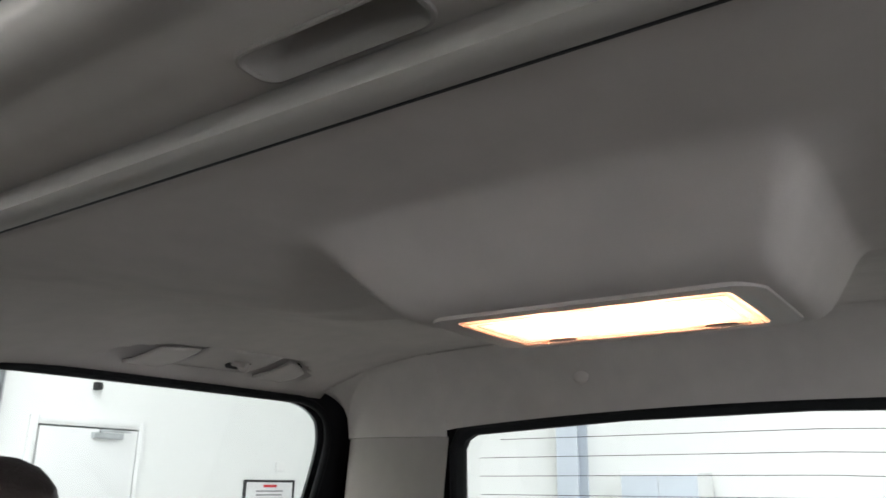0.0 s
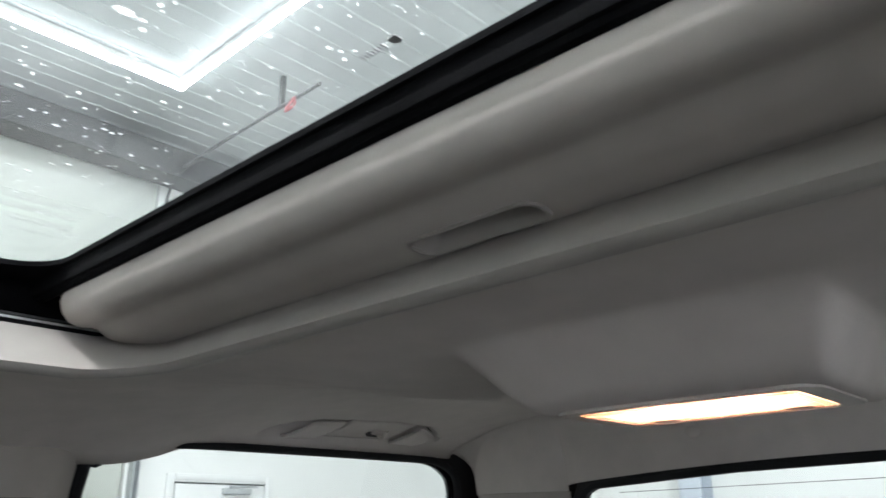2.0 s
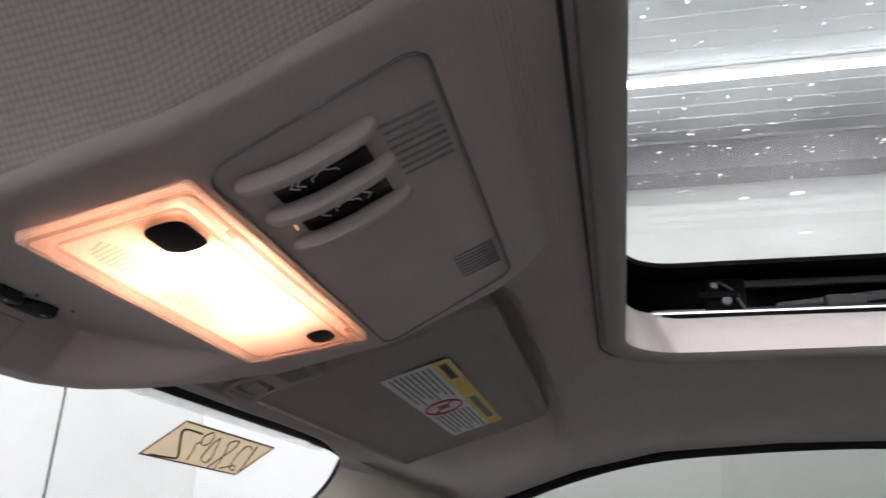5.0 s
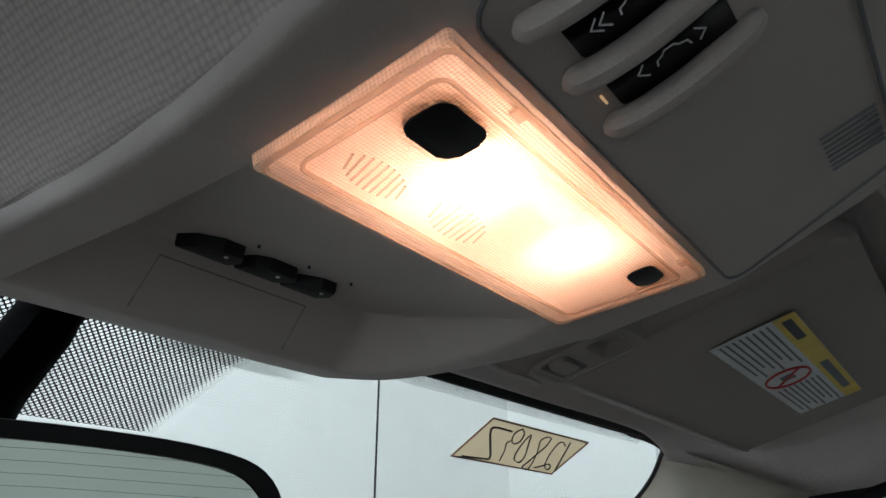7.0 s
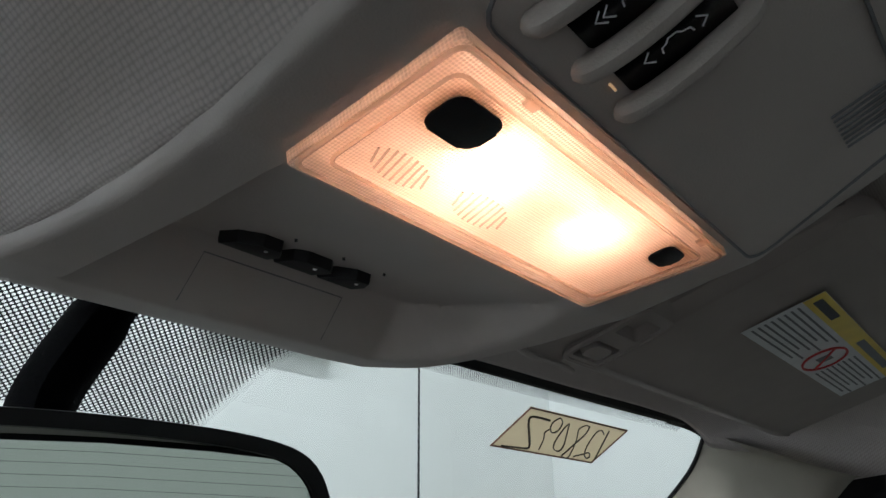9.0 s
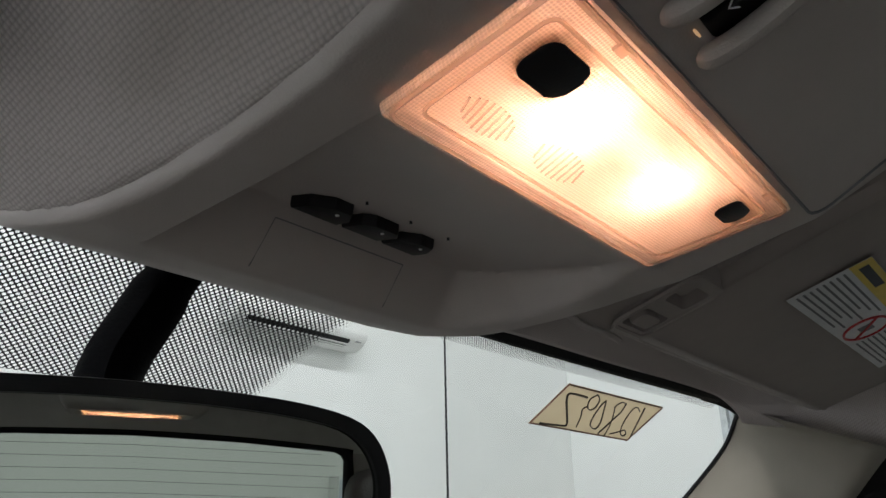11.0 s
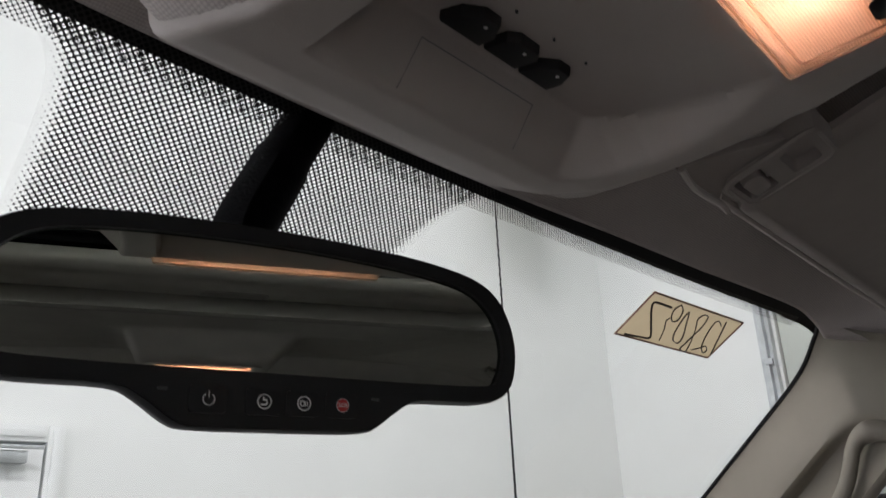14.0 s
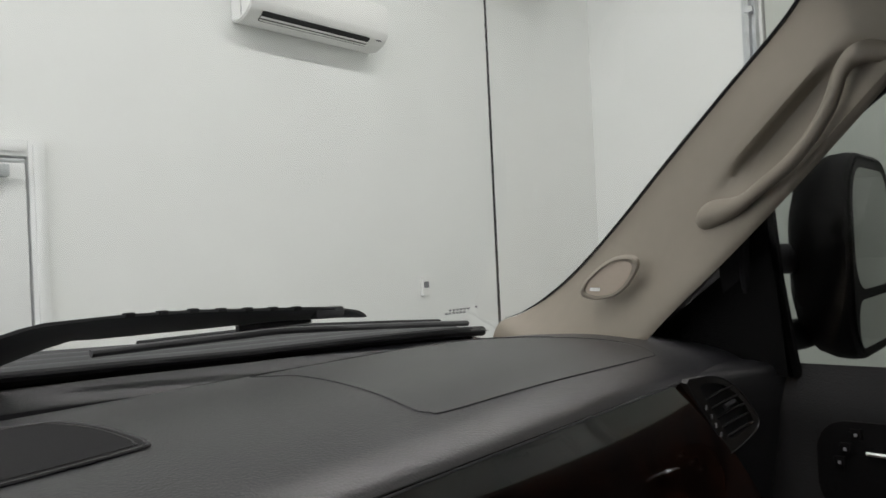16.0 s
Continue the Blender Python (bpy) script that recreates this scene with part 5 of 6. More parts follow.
HATCH = [(-0.030, 0.5330), (-0.030, 0.5205), (0.0, 0.5205), (0.034, 0.5205), (0.036, 0.5330)]
part("hatch_line", tube([(x, y, console_z(y) + bowl(x, y)) for x, y in HATCH], 0.00028, 4), GREYINK, console, "outline of a small sensor cover")

# ---- sun visors ----


def visor_z(y):
    return 1.742 - 0.33 * (y - 0.394)


def visor(s):
    t = thing("sun_visor", "grey-beige vinyl sun visor folded up against the headliner", "sun visor", group="sun visors")
    loop = rounded(0.20, 0.604, 0.352, 0.511, 0.026, 6)
    rings = []
    for d, h in ((0.006, 0.011), (0.0, 0.008), (0.0, 0.004), (0.004, 0.0005), (0.012, 0.0)):
        rings.append([(s * min(max(x, 0.20 + d), 0.604 - d), min(max(y, 0.352 + d), 0.511 - d), visor_z(y) + h) for x, y in loop])
    bm = loft(rings)
    for end in (rings[0], rings[-1]):
        f = [v for v in bm.verts if any((v.co - Vector(p)).length < 1e-7 for p in end)]
        bm.faces.new(sorted(f, key=lambda v: math.atan2(v.co.y - 0.43, v.co.x - s * 0.4)))
    part("body", bm, VINYL, t)
    part("edge_piping", tube([(s * x, y, visor_z(y) + 0.006) for x, y in ((0.196, 0.5125), (0.40, 0.5135), (0.585, 0.5125))], 0.0028, 8), TRIM, t)
    part("pivot_arm", tube(smoothed([(s * 0.600, 0.50, visor_z(0.50) + 0.012), (s * 0.615, 0.515, visor_z(0.51) + 0.018), (s * 0.63, 0.512, 1.735)], 4), 0.005, 8), TRIM, t)
    cm = pose(s * 0.187, 0.4765, visor_z(0.4765) - 0.002, -18.3, 0, 0)
    cl = part("clip_cover", pierced(rounded(-0.0190, 0.0190, -0.0250, 0.0255, 0.007, 5), [rounded(-0.0125, 0.0130, -0.0185, -0.0030, 0.003, 4), rounded(-0.0145, 0.0135, 0.0060, 0.0215, 0.003, 4)], lambda a, b: cm @ Vector((a, b, -0.004)), (0, 0, 0.012)), VINYL, t, "grey-beige plastic retainer clip", False)
    part("clip_frame", tube([cm @ Vector((a, b, -0.0035)) for a, b in rounded(-0.0185, 0.0185, -0.0245, 0.0250, 0.007, 5)], 0.0016, 6, 1.0, True), VINYL, cl)
    part("clip_well", slab(rounded(-0.0170, 0.0170, -0.0225, 0.0230, 0.004, 4), 0.003, 0.006, 0, cm), VINYL, cl, "", False)
    part("clip_finger", slab(rounded(-0.0105, 0.0100, 0.0085, 0.0190, 0.004, 4), -0.0050, 0.004, 0.0015, cm), VINYL, cl)
    wing = [(-0.054, 0.0325), (-0.0505, 0.0240), (-0.0130, -0.0190), (-0.0150, 0.0250), (-0.002, 0.0335)]
    part("clip_wing", slab([(s * a, b) for a, b in (wing if s > 0 else wing[::-1])], -0.0010, 0.004, 0.0008, cm), VINYL, cl, "", False)
    part("clip_lip", tube(smoothed([cm @ Vector((s * a, b, -0.0020)) for a, b in ((-0.0545, 0.0300), (-0.030, 0.0345), (-0.002, 0.0340), (0.012, 0.0355))], 4), 0.0018, 8), TRIM, cl)
    if s > 0:
        def lab(x0, x1, y0, y1, lift):
            bm = bmesh.new()
            bm.faces.new([bm.verts.new((x, y, visor_z(y) - lift)) for x, y in ((x0, y0), (x1, y0), (x1, y1), (x0, y1))])
            return bm
        lb = part("warning_label", lab(0.277, 0.534, 0.393, 0.441, 0.0007), PAPERWHITE, t, "white and yellow warning label", False)
        part("yellow_stripe", lab(0.277, 0.534, 0.393, 0.4055, 0.0010), YELLOW, lb, "", False)
        part("heading_bar", lab(0.285, 0.330, 0.3965, 0.402, 0.0013), INK, lb, "", False)
        part("heading_bar", lab(0.400, 0.500, 0.3965, 0.402, 0.0013), GREYINK, lb, "", False)
        for x0, x1 in ((0.281, 0.380), (0.430, 0.530)):
            for i in range(8):
                y = 0.4085 + 0.0038 * i
                part("text_bar", lab(x0, x1 - 0.012 * ((i * 7) % 3), y, y + 0.0014, 0.0013), GREYINK, lb, "", False)
        ring = [(0.405 + 0.021 * math.cos(q), 0.4235 + 0.0145 * math.sin(q)) for q in span(0, 2 * math.pi, 33)[:-1]]
        part("red_ring", tube([(x, y, visor_z(y) - 0.0012) for x, y in ring], 0.0009, 4, 1.0, True), RED, lb, "red prohibition ring")
        part("red_ring", tube([(0.391, 0.4135, visor_z(0.4135) - 0.0012), (0.419, 0.4335, visor_z(0.4335) - 0.0012)], 0.0008, 4), RED, lb)
        part("symbol_bar", lab(0.397, 0.412, 0.419, 0.428, 0.0011), GREYINK, lb, "", False)
    return t


visor(1)
visor(-1)

# ---- rear-view mirror ----
mirror = thing("rear_view_mirror", "black rear-view mirror with a button pod on a windshield stalk", "mirror")
MIRROR_TIP = 0.5
MM_TURN = Matrix.Rotation(radians(MIRROR_TIP), 3, Vector((0.96701, -0.25473, 0)))
MX, MY, MN = (MM_TURN @ Vector(v) for v in ((0.96701, -0.25473, 0), (-0.00667, -0.02531, 0.99966), (-0.25464, -0.96668, -0.02618)))
MO = Vector((0.012, 0.607, 1.594))
MM = Matrix(((MX.x, MY.x, MN.x, MO.x), (MX.y, MY.y, MN.y, MO.y), (MX.z, MY.z, MN.z, MO.z), (0, 0, 0, 1)))
half = [(0.0, 0.068), (0.030, 0.0675), (0.065, 0.0655), (0.092, 0.061), (0.106, 0.053), (0.1135, 0.040), (0.1155, 0.026), (0.112, 0.012), (0.103, 0.0055), (0.090, 0.0035), (0.062, 0.003), (0.052, -0.001), (0.041, -0.0085), (0.032, -0.0105), (0.0, -0.0108)]
OUT = [(-0.0265 + x, y) for x, y in half] + [(-0.0265 - x, y) for x, y in half[-2:0:-1]]


GLASS_EDGE = [(-0.0265 + x, y) for x, y in [(0.0, 0.061), (0.03, 0.0605), (0.063, 0.0585), (0.087, 0.0545), (0.099, 0.047), (0.105, 0.037), (0.1065, 0.026), (0.103, 0.0155), (0.096, 0.0115), (0.06, 0.0105), (0.0, 0.0105)]]
GLASS_EDGE += [(-0.053 - x, y) for x, y in GLASS_EDGE[-2:0:-1]]
sm_out = [(p.x, p.y) for p in smoothed([(x, y, 0) for x, y in OUT], 3, True)]
sm_in = [(p.x, p.y) for p in smoothed([(x, y, 0) for x, y in GLASS_EDGE], 3, True)]
rings = []
cx_, cy_ = -0.0265, 0.028
for k, z in ((0.96, 0.0015), (0.985, 0.002), (1.0, -0.001), (1.0, -0.008), (0.96, -0.016), (0.80, -0.028), (0.45, -0.036)):
    rings.append([(cx_ + (x - cx_) * k, cy_ + (y - cy_) * k, z) for x, y in sm_out])
hb = loft(rings)
hb.faces.new([v for v in hb.verts if v.co.z < -0.0355])
put(part("housing", hb, BLACK, mirror, "black grained plastic housing"), MM)
put(part("front_bezel", pierced([(cx_ + (x - cx_) * 0.975, cy_ + (y - cy_) * 0.975) for x, y in sm_out], [sm_in], lambda a, b: (a, b, 0.0022), (0, 0, -0.003)), BLACK, mirror, "", False), MM)
bm = bmesh.new()
bm.faces.new([bm.verts.new((x, y, 0.0)) for x, y in outset(sm_in, 0.001)])
put(part("mirror_glass", bm, MIRROR, mirror, "silvered mirror glass", False), MM)
for i, x in enumerate((-0.0550, -0.0343, -0.0185, -0.0023)):
    bt = put(part("pod_button", slab(rounded(x - 0.0068, x + 0.0068, -0.0052, 0.0044, 0.0015), 0.0020, 0.0029, 0.0006), BLACK, mirror, "small black button"), MM)
    dot = [(x + 0.0026 * math.cos(q), -0.0003 + 0.0026 * math.sin(q)) for q in span(0, 2 * math.pi, 17)[:-1]]
    if i == 3:
        put(part("red_disc", slab(dot, 0.0036, 0.0039), RED, bt, "red emergency button face", False), Matrix())
        c = bpy.data.curves.new("sos_letters", "FONT")
        c.body, c.size, c.align_x, c.extrude = "SOS", 0.0023, "CENTER", 0.00005
        c.materials.append(WHITEINK)
        o = new("sos_letters", c)
        o.parent = bt
        o.matrix_basis = pose(x, -0.0011, 0.0041)
        part("disc_ring", tube([(a, b, 0.0038) for a, b in dot], 0.00016, 4, 1.0, True), WHITEINK, bt, "", False)
    elif i == 0:
        arc = [(x + 0.0021 * math.sin(q), -0.0004 + 0.0021 * math.cos(q), 0.0037) for q in span(0.6, 5.68, 14)]
        put(part("power_symbol", merged(tube(arc, 0.0002, 4), tube([(x, 0.0001, 0.0037), (x, 0.0025, 0.0037)], 0.0002, 4)), WHITEINK, bt), Matrix())
    else:
        put(part("ring_symbol", merged(tube([(a, b, 0.0037) for a, b in dot], 0.00028, 4, 1.0, True), *([tube([(x - 0.0004, 0.0013, 0.0037), (x - 0.0004, 0.0003, 0.0037), (x + 0.0010, 0.0003, 0.0037)], 0.00035, 5), tube([(x - 0.0014, -0.0014, 0.0037), (x + 0.0006, -0.0014, 0.0037), (x + 0.0012, -0.0004, 0.0037)], 0.0004, 5)] if i == 1 else [tube([(x - 0.0007 + 0.0008 * math.cos(q), -0.0003 + 0.0010 * math.sin(q), 0.0037) for q in span(0, 6.0, 12)], 0.00025, 4), tube([(x + 0.0005, -0.0013, 0.0037), (x + 0.0005, 0.0004, 0.0037), (x + 0.0013, 0.0004, 0.0037), (x + 0.0013, -0.0013, 0.0037)], 0.00025, 4)])), WHITEINK, bt, "pale round symbol", False), Matrix())
for x in (-0.071, 0.013):
    put(part("pod_mark", block((x - 0.0018, 0.0022, 0.0021), (x + 0.0018, 0.0034, 0.0024)), WIPER, mirror, "", False), MM)
stalk = smoothed([(0.018, 0.631, 1.742), (0.014, 0.638, 1.730), (0.000, 0.643, 1.700), (-0.013, 0.646, 1.670), (-0.018, 0.640, 1.640)], 5)
part("stalk", tube(stalk, [0.0165] * 9 + [0.0185] * (len(stalk) - 9), 12, 0.75), SEALBLACK, mirror, "thick black stalk")

# ---- windshield print and sticker ----


def frit():
    """The dotted shade patch round the mirror foot, with its border distance and cell coordinates."""
    bm = bmesh.new()
    edge, cell = bm.loops.layers.uv.new("edge"), bm.loops.layers.uv.new("cell")
    nu, nv = 48, 22
    def at(u, v):
        z = 1.7345 - 0.0565 * v
        left, right = -0.102 + 0.009 * v - 0.06 * (1 - v) ** 8, 0.128 - 0.020 * v + 0.04 * (1 - v) ** 6
        x = left + (right - left) * u
        return x, z, (x - left) / 0.010, (right - x) / 0.010, v
    grid = [[at(i / nu, j / nv) for j in range(nv + 1)] for i in range(nu + 1)]
    vs = [[bm.verts.new((g[0], shield_y(g[0], g[1]) - 0.0005, g[1])) for g in r] for r in grid]
    for i in range(nu):
        for j in range(nv):
            f = bm.faces.new((vs[i][j], vs[i + 1][j], vs[i + 1][j + 1], vs[i][j + 1]))
            for lp, (a, b) in zip(f.loops, ((i, j), (i + 1, j), (i + 1, j + 1), (i, j + 1))):
                g = grid[a][b]
                d = max(0.0, 1 - min(g[2], g[3]))
                lp[edge].uv = (0.5, d)
                lp[cell].uv = (g[0] / 0.0023, (1.74 - g[1]) * 1.78 / 0.0023)
    return bm


part("dotted_patch", frit(), FRIT, ws, "black dotted print round the mirror foot")


def dot_border():
    bm = bmesh.new()
    edge, cell = bm.loops.layers.uv.new("edge"), bm.loops.layers.uv.new("cell")
    n = 80
    pts = []
    for i in range(n + 1):
        x = -0.60 + 1.20 * i / n
        z = 1.7295 - 0.004 * (x / 0.6) ** 2
        pts.append((x, z, z - 0.0065))
    vs = [[bm.verts.new((x, shield_y(x, zz) - 0.0007, zz)) for zz in (a, b)] for x, a, b in pts]
    for i in range(n):
        f = bm.faces.new((vs[i][0], vs[i + 1][0], vs[i + 1][1], vs[i][1]))
        for lp, (k, j) in zip(f.loops, ((i, 0), (i + 1, 0), (i + 1, 1), (i, 1))):
            lp[edge].uv = (0.5, 0.02 + 0.34 * j)
            lp[cell].uv = (pts[k][0] / 0.0017, (1.74 - pts[k][1 + j]) * 1.78 / 0.0017)
    return bm


def pillar_dots(s):
    bm = bmesh.new()
    edge, cell = bm.loops.layers.uv.new("edge"), bm.loops.layers.uv.new("cell")
    run = [p for p in smoothed(PILLAR_A, 6) if 1.36 < p.z < 1.69]
    vs = [[bm.verts.new((s * (p.x - d), shield_y(p.x - d, p.z) - 0.0005, p.z - d * 0.4)) for d in (0.0070, 0.0105)] for p in run]
    for i in range(len(run) - 1):
        f = bm.faces.new((vs[i][0], vs[i + 1][0], vs[i + 1][1], vs[i][1]))
        for lp, (k, j) in zip(f.loops, ((i, 0), (i + 1, 0), (i + 1, 1), (i, 1))):
            lp[edge].uv = (0.5, 0.12)
            lp[cell].uv = (j * 2.0, (run[k] - run[0]).length / 0.0017)
    return bm


for s in (1, -1):
    part("dotted_side", pillar_dots(s), FRIT, ws, "fine dotted print beside the pillar")
part("dotted_border", dot_border(), FRIT, ws, "fine dotted print along the glass edge")


def sticker():
    t = thing("windshield_sticker", "tan paper sticker with a handwritten number on the windshield", "sticker")
    ex, ey, o = Vector((0.157, -0.0105, -0.0025)), Vector((-0.0005, 0.0405, -0.0275)), Vector((0.366, 0.635, 1.716))
    nrm = ex.cross(ey).normalized()
    if nrm.y > 0:
        nrm = -nrm
    bm = bmesh.new()
    bm.faces.new([bm.verts.new(o + ex * a + ey * b - nrm * 0.0005) for a, b in ((0, 0), (1, 0), (1, 1), (0, 1))])
    part("paper", bm, PAPER, t, "", False)
    part("border", tube([o + ex * a + ey * b for a, b in ((0.005, 0.02), (0.995, 0.02), (0.995, 0.98), (0.005, 0.98))], 0.0009, 4, 1.0, True), BROWNINK, t, "reddish-brown printed border", False)
    # the number as it is written, seen from behind
    glyph = {
             "7": [[(0.24, 0.19), (0.08, 0.19), (0.1, 0.33), (0.2, 0.59), (0.3, 0.87), (0.21, 0.92), (0.08, 0.94)]],
             "9": [[(0.3, 0.08), (0.36, 0.18), (0.39, 0.37), (0.36, 0.44), (0.31, 0.35), (0.28, 0.21), (0.3, 0.08)], [(0.32, 0.37), (0.3, 0.46), (0.35, 0.63), (0.4, 0.88)]],
             "0": [[(0.42, 0.16), (0.42, 0.3), (0.46, 0.61), (0.51, 0.79), (0.58, 0.84), (0.57, 0.68), (0.49, 0.4), (0.42, 0.16)]],
             "8": [[(0.62, 0.13), (0.57, 0.12), (0.55, 0.24), (0.59, 0.37), (0.65, 0.58), (0.7, 0.81), (0.72, 0.97), (0.65, 0.94), (0.65, 0.82), (0.65, 0.57), (0.65, 0.33), (0.62, 0.13)]],
             "2": [[(0.82, 0.23), (0.76, 0.15), (0.73, 0.2), (0.75, 0.41), (0.79, 0.63), (0.84, 0.8), (0.9, 0.89), (0.91, 0.82), (0.86, 0.74), (0.82, 0.81), (0.76, 0.9)]],
             "1": [[(0.83, 0.12), (0.9, 0.45), (0.99, 0.88)]]}
    for ch, strokes in glyph.items():
        for stroke in strokes:
            pts = [o + ex * a + ey * b + nrm * 0.0002 for a, b in stroke]
            part("pen_stroke", tube(smoothed(pts, 4), 0.0011 if ch == "7" else 0.00068, 4), PENINK, t, "", False)


sticker()

# ---- dashboard details ----


DASH_CURVE = sorted((p.y, p.z) for p in smoothed([(0, a, b) for a, b in DASH_PROFILE], 4))


def dash_z(y):
    return tri(DASH_CURVE, y)


def on_dash(pts, lift):
    return [(x, y, dash_z(y) - 0.006 * max(0, (abs(x) - 0.6) / 0.2) ** 2 + lift) for x, y in pts]


hatch = smoothed([(0.372, 1.12, 0), (0.350, 1.03, 0), (0.320, 0.921, 0), (0.2915, 0.826, 0), (0.2945, 0.806, 0), (0.313, 0.799, 0), (0.443, 0.799, 0), (0.625, 0.791, 0), (0.668, 0.797, 0), (0.700, 0.85, 0), (0.712, 0.94, 0), (0.68, 1.10, 0)], 5, True)
part("airbag_seam", tube(on_dash([(p.x, p.y) for p in hatch], 0.0002), 0.0010, 6, 1.0, True), INK, dash, "tear seam of the airbag cover")
spk = smoothed([(-0.20, 1.03, 0), (0.0, 1.050, 0), (0.070, 1.045, 0), (0.098, 1.036, 0), (0.109, 1.020, 0), (0.1135, 0.955, 0), (0.1095, 0.900, 0), (0.106, 0.884, 0), (0.094, 0.873, 0), (0.0, 0.864, 0), (-0.20, 0.855, 0)], 5, True)
GRILLE_END = [(0.866, 0.060), (0.873, 0.094), (0.884, 0.106), (0.900, 0.1095), (0.955, 0.1135), (1.020, 0.109), (1.036, 0.098), (1.045, 0.070)]
bm = sheet(lambda u, y: on_dash([(-0.2 + (tri(GRILLE_END, y) + 0.2) * u, y)], 0.0012)[0], span(0, 1, 9), span(0.866, 1.045, 41))
part("speaker_grille", bm, GRILLEBLACK, dash, "black perforated speaker grille", False)
part("grille_edge", tube(on_dash([(p.x, p.y) for p in spk], 0.0008), 0.0014, 6, 1.0, True), INK, dash)
part("grille_stitching", tube(on_dash([(p.x * 0.95, 0.955 + (p.y - 0.955) * 0.92) for p in spk], 0.0013), 0.0005, 4, 1.0, True), SATIN, dash, "stitching", False)
part("defrost_slot", tube(on_dash([(x, 1.205 - 0.03 * (x / 0.7) ** 2) for x in span(-0.6, 0.40, 20)], 0.001), 0.005, 6, 0.5), INK, dash)
part("defrost_slot", tube(on_dash([(x, 1.172 - 0.03 * (x / 0.7) ** 2) for x in span(-0.6, 0.36, 20)], 0.001), 0.0025, 6, 0.5), INK, dash)


def rail(u, v):
    x = -0.82 + 1.64 * u
    z = tri([(0, 1.342), (0.13, 1.3394), (0.24, 1.3347), (0.405, 1.3272), (0.61, 1.322), (0.85, 1.316)], abs(x))
    return (x, (1.149, 1.150, 1.168, 1.188, 1.20, 1.22)[v], z + (-0.05, -0.0175, -0.009, 0, -0.006, -0.06)[v])


part("defroster_rail", sheet(rail, span(0, 1, 33), list(range(6))), DASH, dash, "black grained rail along the windshield foot")
part("chrome_strip", tube([(-0.05, 0.742, 1.299), (0.30, 0.741, 1.3015), (0.605, 0.741, 1.3025)], 0.0009, 6), DARKMETAL, dash)


def fascia_y(x):
    return 0.742 - 0.30 * (x - 0.612)


FASCIA = [(0.075, 1.316), (0.05, 1.316), (0.03, 1.3155), (0.016, 1.3135), (0.008, 1.310), (0.004, 1.303), (0.004, 1.24), (0.008, 1.20), (0.018, 1.10), (0.03, 0.95)]
part("end_cap", sheet(lambda u, v: (0.598 + 0.215 * u, fascia_y(0.598 + 0.215 * u) + FASCIA[v][0], FASCIA[v][1] - (0.014 * u + 0.014 * (1 - u) ** 3) * (v < 6)), span(0, 1, 12), list(range(len(FASCIA)))), BLACK, dash, "curved black dashboard end")
PLATE = smoothed([(0.617, 1.3005, 0), (0.634, 1.3040, 0), (0.6545, 1.3035, 0), (0.676, 1.297, 0), (0.696, 1.284, 0), (0.714, 1.266, 0), (0.727, 1.247, 0), (0.7235, 1.236, 0), (0.703, 1.2255, 0), (0.682, 1.2185, 0), (0.672, 1.2225, 0), (0.643, 1.264, 0)], 3, True)
MOUTH = smoothed([(0.6365, 1.2945, 0), (0.6525, 1.2965, 0), (0.6705, 1.2922, 0), (0.6885, 1.2820, 0), (0.7045, 1.2672, 0), (0.7175, 1.2494, 0), (0.7155, 1.2430, 0), (0.698, 1.2365, 0), (0.682, 1.2325, 0), (0.674, 1.2400, 0), (0.656, 1.266, 0)], 3, True)
vent = part("air_vent", pierced([(p.x, p.y) for p in PLATE], [[(p.x, p.y) for p in MOUTH]], lambda a, b: (a, fascia_y(a) - 0.003, b), (0, 0.008, 0)), SATIN, dash, "side air vent in a satin grey surround", False)
bm = bmesh.new()
bm.faces.new([bm.verts.new((p.x, fascia_y(p.x) + 0.0025, p.y)) for p in MOUTH])
part("vent_mouth", bm, INK, vent, "dark vent mouth", False)
for i in range(5):
    z = 1.2850 - 0.0110 * i
    a, b = 0.645 + 0.0080 * i, 0.690 + 0.0075 * i
    part("vane", tube([(a, fascia_y(a) - 0.001, z - 0.006), ((a + b) / 2, fascia_y((a + b) / 2) - 0.002, z), (b, fascia_y(b) - 0.001, z + 0.003)], 0.0018, 6, 1.6), PANELBLACK, vent)
part("vane_tab", tube([(0.668, fascia_y(0.668) - 0.006, 1.2695), (0.684, fascia_y(0.684) - 0.006, 1.2735)], 0.0026, 8), DARKMETAL, vent, "satin metal vane tab")
for i in range(4):
    x, z = 0.6440 + 0.0070 * i, 1.2720 - 0.0105 * i
    part("thumbwheel_mark", block((x - 0.002, fascia_y(x) - 0.0042, z - 0.0025), (x + 0.002, fascia_y(x) - 0.0028, z + 0.0025)), GREYINK, vent, "", False)
part("vent_rim", tube([(p.x, fascia_y(p.x) - 0.003, p.y) for p in PLATE], 0.0009, 5, 1.0, True), DARKMETAL, vent, "thin satin rim")

